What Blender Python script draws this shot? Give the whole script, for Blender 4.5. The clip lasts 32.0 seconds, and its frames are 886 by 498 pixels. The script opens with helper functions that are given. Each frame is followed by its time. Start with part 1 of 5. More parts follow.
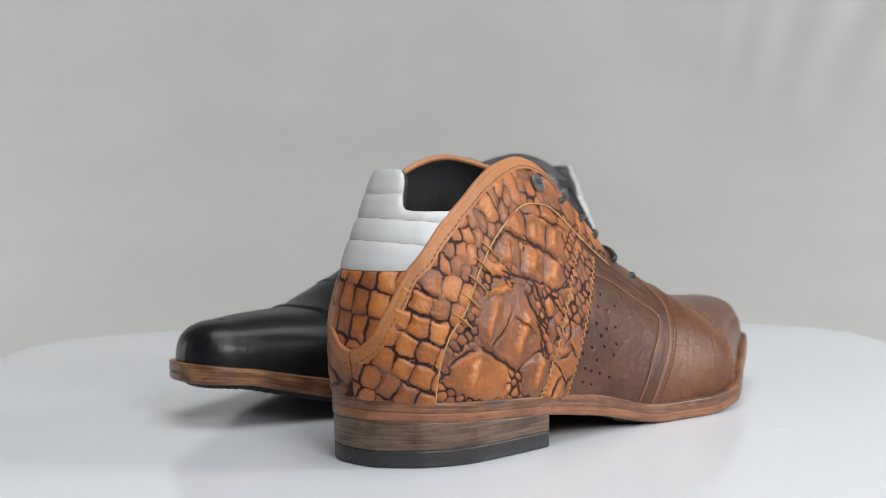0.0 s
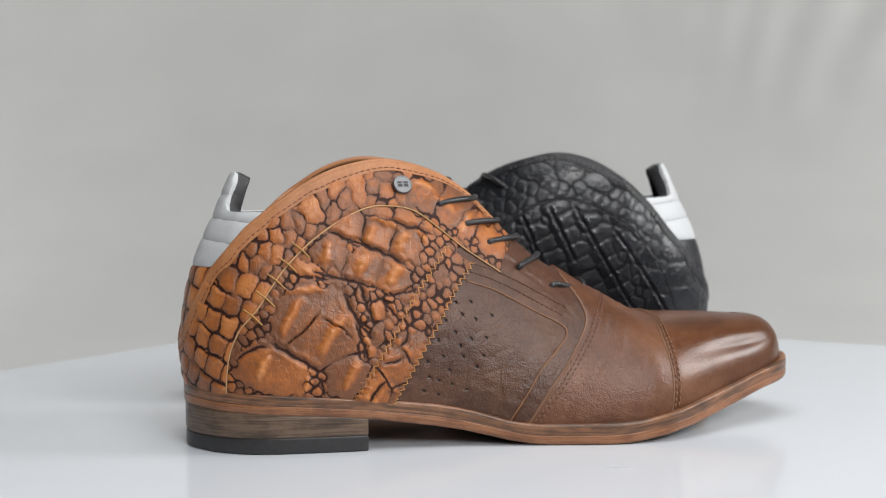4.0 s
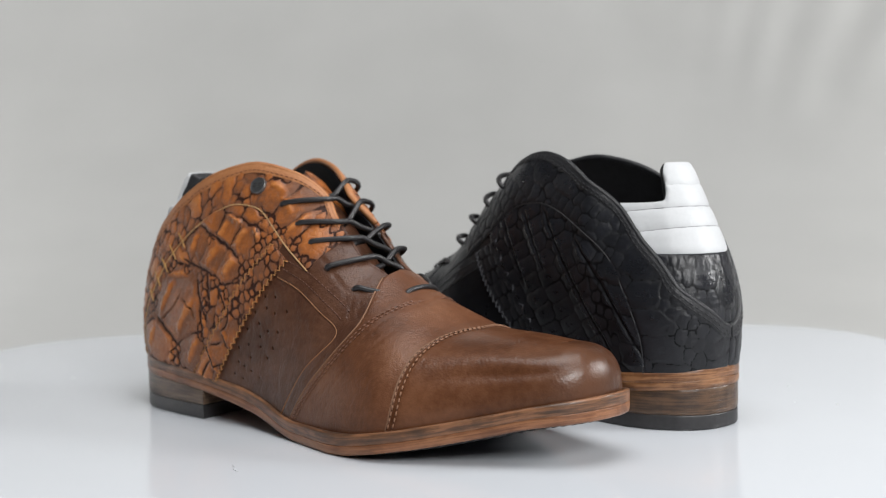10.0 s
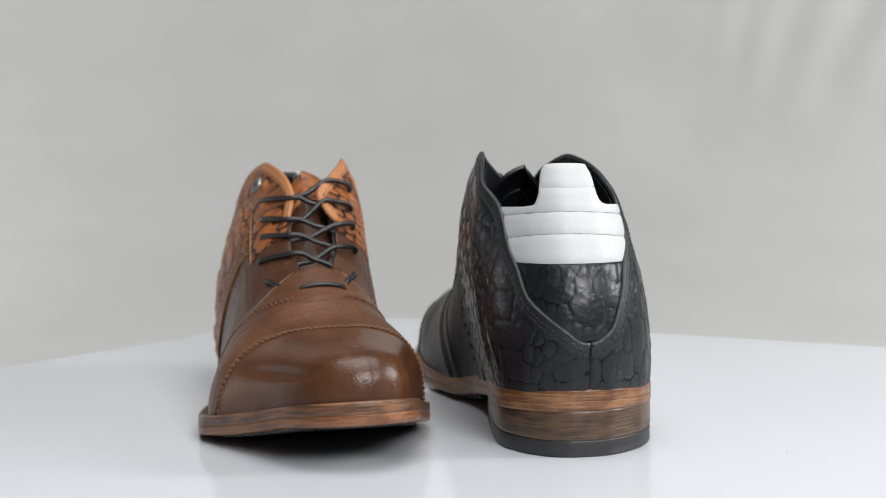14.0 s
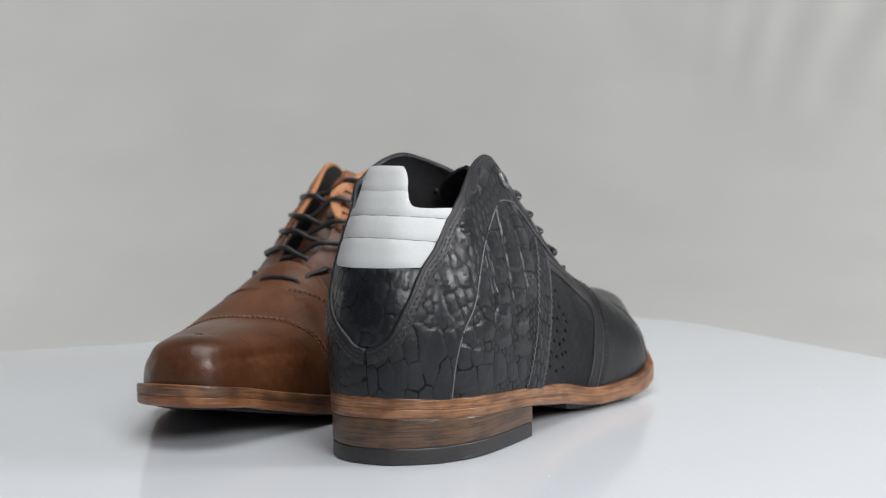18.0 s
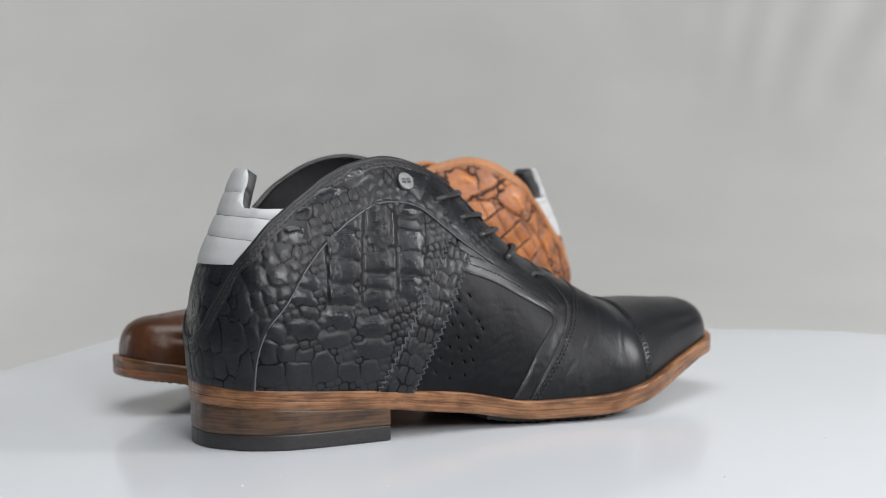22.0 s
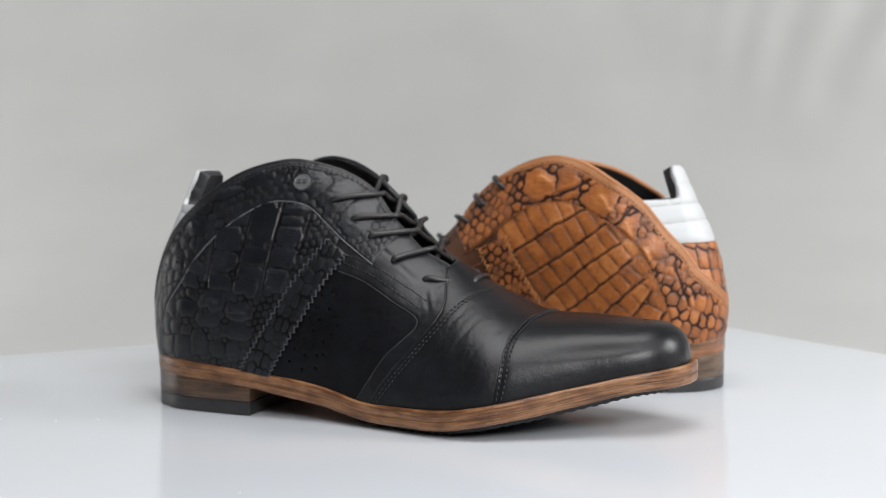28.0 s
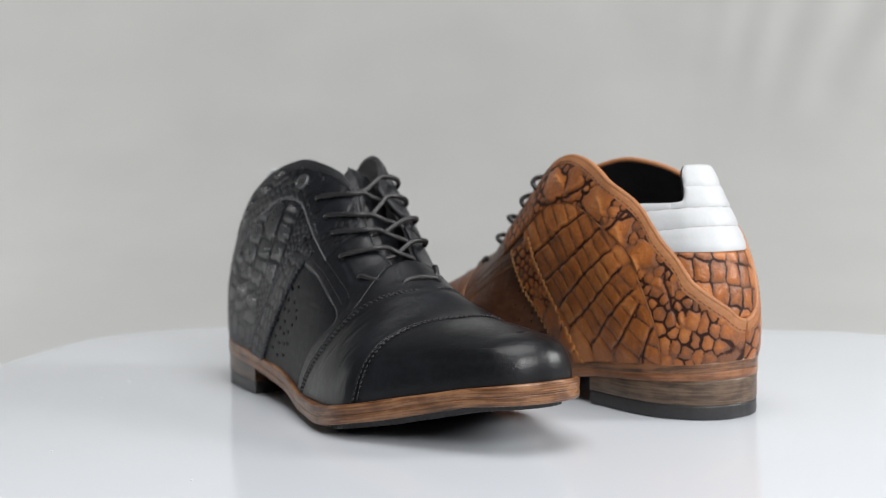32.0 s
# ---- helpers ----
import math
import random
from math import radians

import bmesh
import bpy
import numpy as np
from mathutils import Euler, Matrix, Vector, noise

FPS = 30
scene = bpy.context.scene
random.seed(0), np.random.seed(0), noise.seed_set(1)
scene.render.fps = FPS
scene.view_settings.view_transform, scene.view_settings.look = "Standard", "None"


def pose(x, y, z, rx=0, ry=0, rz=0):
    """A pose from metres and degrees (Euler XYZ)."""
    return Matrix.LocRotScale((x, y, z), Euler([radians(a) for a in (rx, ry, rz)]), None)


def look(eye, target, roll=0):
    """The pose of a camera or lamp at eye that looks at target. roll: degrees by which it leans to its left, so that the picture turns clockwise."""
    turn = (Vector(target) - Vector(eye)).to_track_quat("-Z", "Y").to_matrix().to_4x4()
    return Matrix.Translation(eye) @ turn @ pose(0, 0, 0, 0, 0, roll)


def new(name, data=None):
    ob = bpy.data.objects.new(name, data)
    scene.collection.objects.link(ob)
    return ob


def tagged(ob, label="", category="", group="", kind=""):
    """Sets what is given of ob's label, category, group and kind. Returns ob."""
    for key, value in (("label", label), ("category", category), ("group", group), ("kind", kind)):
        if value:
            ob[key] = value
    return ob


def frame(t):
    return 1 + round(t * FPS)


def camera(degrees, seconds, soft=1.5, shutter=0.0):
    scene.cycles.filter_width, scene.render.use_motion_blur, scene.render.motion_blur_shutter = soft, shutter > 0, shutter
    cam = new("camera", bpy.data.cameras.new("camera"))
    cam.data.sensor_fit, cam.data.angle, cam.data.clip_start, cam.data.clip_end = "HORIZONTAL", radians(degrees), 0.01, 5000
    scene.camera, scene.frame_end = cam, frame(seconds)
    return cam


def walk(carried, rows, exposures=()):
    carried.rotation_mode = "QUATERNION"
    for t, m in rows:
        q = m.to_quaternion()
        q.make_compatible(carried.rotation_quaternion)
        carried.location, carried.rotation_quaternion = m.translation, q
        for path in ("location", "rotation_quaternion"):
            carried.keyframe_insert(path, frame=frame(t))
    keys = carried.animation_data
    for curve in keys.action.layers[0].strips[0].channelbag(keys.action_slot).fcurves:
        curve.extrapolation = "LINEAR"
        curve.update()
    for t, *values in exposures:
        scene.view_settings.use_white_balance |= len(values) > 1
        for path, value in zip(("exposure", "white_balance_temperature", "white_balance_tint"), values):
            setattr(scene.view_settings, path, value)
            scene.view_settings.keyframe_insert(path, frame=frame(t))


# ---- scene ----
# ---- camera ----
# A fixed camera looks at two shoes that turn on a white board. Lengths of the shoes are in millimetres until they are linked.
cam = camera(38.45, 32.0, soft=1.15)
cam.data.dof.use_dof, cam.data.dof.focus_distance, cam.data.dof.aperture_fstop = True, 0.57, 9.5
EYE = pose(0, -0.70026, 0.12625, 90 - 3.503, 0.847, 0.047)
walk(cam, [(0, EYE), (32, EYE)], [(0, 0.0), (9.0, 0.0), (10.0, 0.13), (14, 0.13), (16.6, 0.0), (22.2, 0.0), (23.8, 0.14), (32, 0.14)])

# Degrees by which the board has turned, clockwise from above.
TURN_T = [0, 4, 8, 12, 16, 20, 24, 28, 32]
TURN_A = [0, 35.17, 70.53, 105.65, 140.13, 174.90, 209.73, 245.37, 279.53]


def turned(t):
    return float(np.interp(t, TURN_T, TURN_A))


# ---- light ----
world = bpy.data.worlds.new("studio")
scene.world = world
world.use_nodes = True
world.node_tree.nodes["Background"].inputs["Color"].default_value = (0.95, 0.97, 1.0, 1)
world.node_tree.nodes["Background"].inputs["Strength"].default_value = 0.06


def area(name, eye, target, size, power, colour=(1, 1, 1), size_y=None):
    lamp = bpy.data.lights.new(name, "AREA")
    lamp.shape = "RECTANGLE"
    lamp.size, lamp.size_y, lamp.energy, lamp.color = size, size_y or size, power, colour
    ob = new(name, lamp)
    ob.matrix_world = look(eye, target)
    return ob


area("softbox_above", (0.1, -0.32, 1.2), (0.03, -0.1, 0), 0.9, 13.0, (1, 1, 1), 1.0)
area("softbox_rear_left", (-1.15, 0.35, 0.2), (-0.72, 1.25, 0.06), 0.26, 9.0, (1, 1, 1), 0.36)
# added fill with no known source: brightens the right of the backdrop
area("backdrop_fill_right", (1.25, 0.4, 0.2), (0.9, 1.3, 0.05), 0.26, 7.4, (1, 1, 1), 0.36)
area("softbox_right", (1.2, -0.2, 0.6), (0, 0.2, 0.05), 0.32, 11.0, (1, 1, 1), 0.45)
area("softbox_front", (0.6, -1.4, 0.86), (0, 0, 0.05), 0.6, 17.5, (1, 1, 1), 0.45)


# ---- materials ----
def material(name):
    m = bpy.data.materials.new(name)
    m.use_nodes = True
    return m, m.node_tree, m.node_tree.nodes["Principled BSDF"]


def node(tree, kind, **values):
    n = tree.nodes.new(kind)
    for key, value in values.items():
        n.inputs[key].default_value = value
    return n


def ramp(tree, stops):
    n = tree.nodes.new("ShaderNodeValToRGB")
    e = n.color_ramp.elements
    while len(e) < len(stops):
        e.new(0.5)
    for el, (at, col) in zip(e, stops):
        el.position, el.color = at, (*col, 1)
    return n


def leather(name, dark, mid, light, rough=0.42, grain=1300, bump=0.3, mottle=28, spec=0.45, crease=0.12):
    """Smooth calf leather: mottled dye at two scales and a fine pebble grain."""
    m, tree, b = material(name)
    link = tree.links.new
    co = tree.nodes.new("ShaderNodeTexCoord")
    big = node(tree, "ShaderNodeTexNoise", Scale=mottle, Detail=5.0, Roughness=0.6)
    fine = node(tree, "ShaderNodeTexNoise", Scale=grain * 0.35, Detail=3.0)
    vor = node(tree, "ShaderNodeTexVoronoi", Scale=grain)
    for n in (big, fine, vor):
        link(co.outputs["Object"], n.inputs["Vector"])
    mix = tree.nodes.new("ShaderNodeMath")
    mix.operation = "MULTIPLY_ADD"
    mix.inputs[1].default_value = 0.35
    link(fine.outputs["Fac"], mix.inputs[0])
    link(big.outputs["Fac"], mix.inputs[2])
    r = ramp(tree, [(0.45, dark), (0.66, mid), (0.88, light)])
    link(mix.outputs[0], r.inputs["Fac"])
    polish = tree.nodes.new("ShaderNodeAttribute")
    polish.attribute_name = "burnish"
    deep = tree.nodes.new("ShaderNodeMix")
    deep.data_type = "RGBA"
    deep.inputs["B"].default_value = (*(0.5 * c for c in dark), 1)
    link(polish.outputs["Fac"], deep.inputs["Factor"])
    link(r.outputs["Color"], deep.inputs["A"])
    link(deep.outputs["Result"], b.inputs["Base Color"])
    rr = node(tree, "ShaderNodeMapRange")
    rr.inputs["To Min"].default_value, rr.inputs["To Max"].default_value = rough - 0.08, rough + 0.12
    link(fine.outputs["Fac"], rr.inputs["Value"])
    link(rr.outputs["Result"], b.inputs["Roughness"])
    h = tree.nodes.new("ShaderNodeMath")
    h.operation = "MULTIPLY_ADD"
    h.inputs[1].default_value = 0.6
    link(vor.outputs["Distance"], h.inputs[0])
    link(fine.outputs["Fac"], h.inputs[2])
    bp = node(tree, "ShaderNodeBump", Strength=bump, Distance=0.0006)
    link(h.outputs[0], bp.inputs["Height"])
    # walking creases and draft lines, wider than the grain
    wave = node(tree, "ShaderNodeTexNoise", Scale=60.0, Detail=2.0, Roughness=0.5, Distortion=1.2)
    stretch = node(tree, "ShaderNodeMapping", Scale=(1.5, 1.0, 0.7))
    link(co.outputs["Object"], stretch.inputs["Vector"])
    link(stretch.outputs["Vector"], wave.inputs["Vector"])
    fold = node(tree, "ShaderNodeBump", Strength=crease, Distance=0.0016)
    link(wave.outputs["Fac"], fold.inputs["Height"])
    link(bp.outputs["Normal"], fold.inputs["Normal"])
    link(fold.outputs["Normal"], b.inputs["Normal"])
    b.inputs["Specular IOR Level"].default_value = spec
    return m


def embossed(name, groove, low, mid, high, rough=0.4, bump=0.5, tonal=1.0, crackle=1.0, spec=0.5):
    """Croc-embossed leather: dye and painted-in shade darken the grooves between the scales; the scales are mottled and
    wrinkled.
    """
    m, tree, b = material(name)
    link = tree.links.new
    co = tree.nodes.new("ShaderNodeTexCoord")

    def attribute(key):
        n = tree.nodes.new("ShaderNodeAttribute")
        n.attribute_name = key
        return n.outputs["Fac"]

    def madd(a, factor, plus):
        n = tree.nodes.new("ShaderNodeMath")
        n.operation = "MULTIPLY_ADD"
        n.inputs[1].default_value = factor
        link(a, n.inputs[0])
        if isinstance(plus, float):
            n.inputs[2].default_value = plus
        else:
            link(plus, n.inputs[2])
        return n.outputs[0]
    height, tone, furrow = attribute("scale_height"), attribute("scale_tone"), attribute("groove")
    big = node(tree, "ShaderNodeTexNoise", Scale=70.0, Detail=6.0, Roughness=0.65)
    fine = node(tree, "ShaderNodeTexNoise", Scale=520.0, Detail=4.0, Roughness=0.7, Distortion=0.6)
    crack = node(tree, "ShaderNodeTexVoronoi", Scale=330.0)
    crack.feature = "DISTANCE_TO_EDGE"
    mp = node(tree, "ShaderNodeMapping", Scale=(1.0, 1.0, 0.55), Rotation=(0.0, 0.5, 0.0))
    link(co.outputs["Object"], mp.inputs["Vector"])
    warp = tree.nodes.new("ShaderNodeVectorMath")
    warp.operation = "MULTIPLY_ADD"
    warp.inputs[1].default_value = (0.006, 0.006, 0.006)
    link(big.outputs["Color"], warp.inputs[0])
    link(mp.outputs["Vector"], warp.inputs[2])
    link(warp.outputs["Vector"], crack.inputs["Vector"])
    for n in (big, fine):
        link(co.outputs["Object"], n.inputs["Vector"])
    a = madd(fine.outputs["Fac"], 0.45, big.outputs["Fac"])
    r = ramp(tree, [(0.42, low), (0.62, mid), (0.88, high)])
    link(madd(madd(height, 0.30 * tonal, madd(tone, 0.34 * tonal, a)), 0.62, 0.02), r.inputs["Fac"])
    crease = ramp(tree, [(0.0, (1, 1, 1)), (0.10, (0, 0, 0))])
    link(crack.outputs["Distance"], crease.inputs["Fac"])
    g = ramp(tree, [(0.45, (0, 0, 0)), (0.80, (1, 1, 1))])
    link(madd(fine.outputs["Fac"], 0.30, madd(crease.outputs["Color"], 0.14 * crackle, furrow)), g.inputs["Fac"])
    mx = tree.nodes.new("ShaderNodeMix")
    mx.data_type = "RGBA"
    mx.inputs["B"].default_value = (*groove, 1)
    link(g.outputs["Color"], mx.inputs["Factor"])
    link(r.outputs["Color"], mx.inputs["A"])
    link(mx.outputs["Result"], b.inputs["Base Color"])
    rr = node(tree, "ShaderNodeMapRange")
    rr.inputs["To Min"].default_value, rr.inputs["To Max"].default_value = rough + 0.18, rough - 0.06
    link(height, rr.inputs["Value"])
    link(rr.outputs["Result"], b.inputs["Roughness"])
    bp = node(tree, "ShaderNodeBump", Strength=bump, Distance=0.0009)
    link(madd(crease.outputs["Color"], -0.18 * crackle, a), bp.inputs["Height"])
    link(bp.outputs["Normal"], b.inputs["Normal"])
    # gloss is cut in the grooves to imitate the shade between scales
    dull = node(tree, "ShaderNodeMapRange")
    dull.inputs["To Min"].default_value, dull.inputs["To Max"].default_value = spec, 0.4 * spec
    link(g.outputs["Color"], dull.inputs["Value"])
    link(dull.outputs["Result"], b.inputs["Specular IOR Level"])
    return m


def stacked(name, dark, mid, light, rough=0.42, lines=1.0):
    """Burnished leather or stacked wood-like heel: fine layers along the ground plane, streaked."""
    m, tree, b = material(name)
    link = tree.links.new
    co = tree.nodes.new("ShaderNodeTexCoord")
    mp = node(tree, "ShaderNodeMapping", Scale=(40, 40, 1500 * lines))
    mq = node(tree, "ShaderNodeMapping", Scale=(70, 70, 140))
    layer = tree.nodes.new("ShaderNodeAttribute")
    layer.attribute_name = "layer"
    xyz, flat = tree.nodes.new("ShaderNodeSeparateXYZ"), tree.nodes.new("ShaderNodeCombineXYZ")
    link(co.outputs["Object"], xyz.inputs["Vector"])
    link(xyz.outputs["X"], flat.inputs["X"])
    link(xyz.outputs["Y"], flat.inputs["Y"])
    link(layer.outputs["Fac"], flat.inputs["Z"])
    link(flat.outputs["Vector"], mp.inputs["Vector"])
    link(flat.outputs["Vector"], mq.inputs["Vector"])
    s = node(tree, "ShaderNodeTexNoise", Scale=1.0, Detail=4.0, Roughness=0.6)
    w = node(tree, "ShaderNodeTexNoise", Scale=1.0, Detail=4.0, Roughness=0.6)
    link(mp.outputs["Vector"], s.inputs["Vector"])
    link(mq.outputs["Vector"], w.inputs["Vector"])
    a = tree.nodes.new("ShaderNodeMath")
    a.operation = "MULTIPLY_ADD"
    a.inputs[1].default_value = 0.8
    link(w.outputs["Fac"], a.inputs[0])
    link(s.outputs["Fac"], a.inputs[2])
    r = ramp(tree, [(0.70, dark), (0.88, mid), (1.0, light)])
    link(a.outputs[0], r.inputs["Fac"])
    # rubbed polish: dark scuffs and bare places, drawn out along the edge
    mw = node(tree, "ShaderNodeMapping", Scale=(38, 38, 210))
    link(flat.outputs["Vector"], mw.inputs["Vector"])
    scuff = node(tree, "ShaderNodeTexNoise", Scale=1.0, Detail=6.0, Roughness=0.7, Distortion=0.8)
    link(mw.outputs["Vector"], scuff.inputs["Vector"])
    for lo, hi, colour in ((0.56, 0.72, tuple(0.4 * c for c in dark)), (0.40, 0.28, tuple(1.1 * c for c in light))):
        mask = node(tree, "ShaderNodeMapRange")
        mask.inputs["From Min"].default_value, mask.inputs["From Max"].default_value, mask.inputs["To Max"].default_value = lo, hi, 0.5
        link(scuff.outputs["Fac"], mask.inputs["Value"])
        worn = tree.nodes.new("ShaderNodeMix")
        worn.data_type = "RGBA"
        worn.inputs["B"].default_value = (*colour, 1)
        link(mask.outputs["Result"], worn.inputs["Factor"])
        link(r.outputs["Color"] if lo > 0.5 else before, worn.inputs["A"])
        before = worn.outputs["Result"]
    link(before, b.inputs["Base Color"])
    gloss = node(tree, "ShaderNodeMapRange")
    gloss.inputs["To Min"].default_value, gloss.inputs["To Max"].default_value = rough - 0.16, rough + 0.14
    link(scuff.outputs["Fac"], gloss.inputs["Value"])
    link(gloss.outputs["Result"], b.inputs["Roughness"])
    bp = node(tree, "ShaderNodeBump", Strength=0.4, Distance=0.0005)
    link(s.outputs["Fac"], bp.inputs["Height"])
    link(bp.outputs["Normal"], b.inputs["Normal"])
    return m


def plain(name, colour, rough=0.5, metal=0.0, noise_scale=200.0, vary=0.12, bump=0.1, distance=0.0005):
    m, tree, b = material(name)
    link = tree.links.new
    co = tree.nodes.new("ShaderNodeTexCoord")
    n = node(tree, "ShaderNodeTexNoise", Scale=noise_scale, Detail=4.0)
    link(co.outputs["Object"], n.inputs["Vector"])
    lo = tuple(c * (1 - vary) for c in colour)
    hi = tuple(min(1, c * (1 + vary)) for c in colour)
    r = ramp(tree, [(0.3, lo), (0.7, hi)])
    link(n.outputs["Fac"], r.inputs["Fac"])
    link(r.outputs["Color"], b.inputs["Base Color"])
    b.inputs["Roughness"].default_value, b.inputs["Metallic"].default_value = rough, metal
    bp = node(tree, "ShaderNodeBump", Strength=bump, Distance=distance)
    link(n.outputs["Fac"], bp.inputs["Height"])
    link(bp.outputs["Normal"], b.inputs["Normal"])
    return m


BOARD = plain("white_gloss_board", (0.565, 0.59, 0.625), 0.14, 0, 3.0, 0.02, 0.01)
BOARD.node_tree.nodes["Principled BSDF"].inputs["Specular IOR Level"].default_value = 0.5
BACKDROP = plain("grey_white_cloth", (0.437, 0.437, 0.426), 0.9, 0, 6.0, 0.03, 0.05, 0.002)
SCUFF = plain("scuff_grey", (0.60, 0.61, 0.63), 0.5)


# ---- mesh helpers ----
WARP = {"rise": None}


def link_mesh(name, verts, faces, mat, parent=None, label="", smooth=True, attributes=None, scale=0.001):
    me = bpy.data.meshes.new(name)
    if WARP["rise"] is not None:
        verts = WARP["rise"](np.asarray(verts, float))
    me.from_pydata([tuple(v) for v in np.asarray(verts) * scale], [], [tuple(int(i) for i in f) for f in faces])
    me.validate()
    if attributes and len(me.vertices) == len(verts):
        for key, values in attributes.items():
            a = me.attributes.new(key, "FLOAT", "POINT")
            a.data.foreach_set("value", np.asarray(values, np.float32))
    me.materials.append(mat)
    if smooth:
        me.polygons.foreach_set("use_smooth", [True] * len(me.polygons))
    me.update()
    ob = new(name, me)
    if parent is not None:
        ob.parent = parent
    if label:
        tagged(ob, label)
    return ob


def pchip(xs, ys):
    """A smooth curve through the given points that does not overshoot."""
    xs, ys = np.asarray(xs, float), np.asarray(ys, float)
    h, d = np.diff(xs), np.diff(ys) / np.diff(xs)
    m = np.zeros(len(xs))
    m[1:-1] = np.where(d[:-1] * d[1:] > 0, 2 * d[:-1] * d[1:] / np.where(np.abs(d[:-1] + d[1:]) > 1e-12, d[:-1] + d[1:], 1), 0)
    m[0], m[-1] = d[0], d[-1]

    def f(x):
        x = np.clip(np.asarray(x, float), xs[0], xs[-1])
        i = np.clip(np.searchsorted(xs, x, side="right") - 1, 0, len(xs) - 2)
        t = (x - xs[i]) / h[i]
        return ((1 + 2 * t) * (1 - t) ** 2 * ys[i] + t * (1 - t) ** 2 * h[i] * m[i]
                + t * t * (3 - 2 * t) * ys[i + 1] + t * t * (t - 1) * h[i] * m[i + 1])
    return f


def catmull(points, per=12, closed=False):
    """A smooth polyline through the points, which may have two or three coordinates."""
    p = np.asarray(points, float)
    q = np.vstack([p[-1], p, p[0], p[1]]) if closed else np.vstack([2 * p[0] - p[1], p, 2 * p[-1] - p[-2]])
    out = []
    for i in range(1, len(q) - 2):
        t = np.linspace(0, 1, per, endpoint=False)[:, None]
        a, b, c, d = q[i - 1], q[i], q[i + 1], q[i + 2]
        out.append(0.5 * (2 * b + (c - a) * t + (2 * a - 5 * b + 4 * c - d) * t ** 2 + (3 * b - a - 3 * c + d) * t ** 3))
    out = np.vstack(out)
    return out if closed else np.vstack([out, p[-1]])


def resample(poly, step, closed=False):
    p = np.asarray(poly, float)
    if closed:
        p = np.vstack([p, p[0]])
    d = np.r_[0, np.cumsum(np.linalg.norm(np.diff(p, axis=0), axis=1))]
    n = max(2, int(round(d[-1] / step)))
    s = np.linspace(0, d[-1], n, endpoint=not closed)
    return np.stack([np.interp(s, d, p[:, k]) for k in range(p.shape[1])], 1)


def tube_mesh(path, radius, sides=8, flat=1.0, up=None):
    """Vertices and faces of a tube along a path; radius may be a list; flat squeezes it along the second side."""
    p = np.asarray(path, float)
    tang = np.gradient(p, axis=0)
    tang /= np.linalg.norm(tang, axis=1)[:, None] + 1e-9
    ref = np.array(up if up is not None else (0, 0, 1.0))
    a = np.cross(tang, ref)
    a /= np.linalg.norm(a, axis=1)[:, None] + 1e-9
    b = np.cross(a, tang)
    r = np.broadcast_to(np.asarray(radius, float), (len(p),))
    ang = np.linspace(0, 2 * np.pi, sides, endpoint=False)
    v = (p[:, None] + r[:, None, None] * (np.cos(ang)[None, :, None] * a[:, None] + flat * np.sin(ang)[None, :, None] * b[:, None])).reshape(-1, 3)
    f = []
    for i in range(len(p) - 1):
        for k in range(sides):
            k2 = (k + 1) % sides
            f.append((i * sides + k, i * sides + k2, (i + 1) * sides + k2, (i + 1) * sides + k))
    f.append(tuple(range(sides - 1, -1, -1)))
    f.append(tuple((len(p) - 1) * sides + k for k in range(sides)))
    return v, f


def joined(pieces):
    verts, faces, n = [], [], 0
    for v, f in pieces:
        verts.append(np.asarray(v, float))
        faces += [tuple(i + n for i in g) for g in f]
        n += len(v)
    return np.vstack(verts), faces


# ---- setting ----
def rounded_square(hx, hy, r, n=16):
    out = []
    for cx, cy, a0 in ((hx - r, hy - r, 0), (r - hx, hy - r, 90), (r - hx, r - hy, 180), (hx - r, r - hy, 270)):
        for k in range(n + 1):
            a = radians(a0 + 90 * k / n)
            out.append((cx + r * math.cos(a), cy + r * math.sin(a)))
    return np.array(out)


def rings_mesh(rings, cap_bottom=True, cap_top=True):
    n = len(rings[0])
    verts = np.vstack(rings)
    faces = []
    for j in range(len(rings) - 1):
        for i in range(n):
            k = (i + 1) % n
            faces.append((j * n + i, j * n + k, (j + 1) * n + k, (j + 1) * n + i))
    if cap_bottom:
        faces.append(tuple(range(n - 1, -1, -1)))
    if cap_top:
        faces.append(tuple((len(rings) - 1) * n + i for i in range(n)))
    return verts, faces


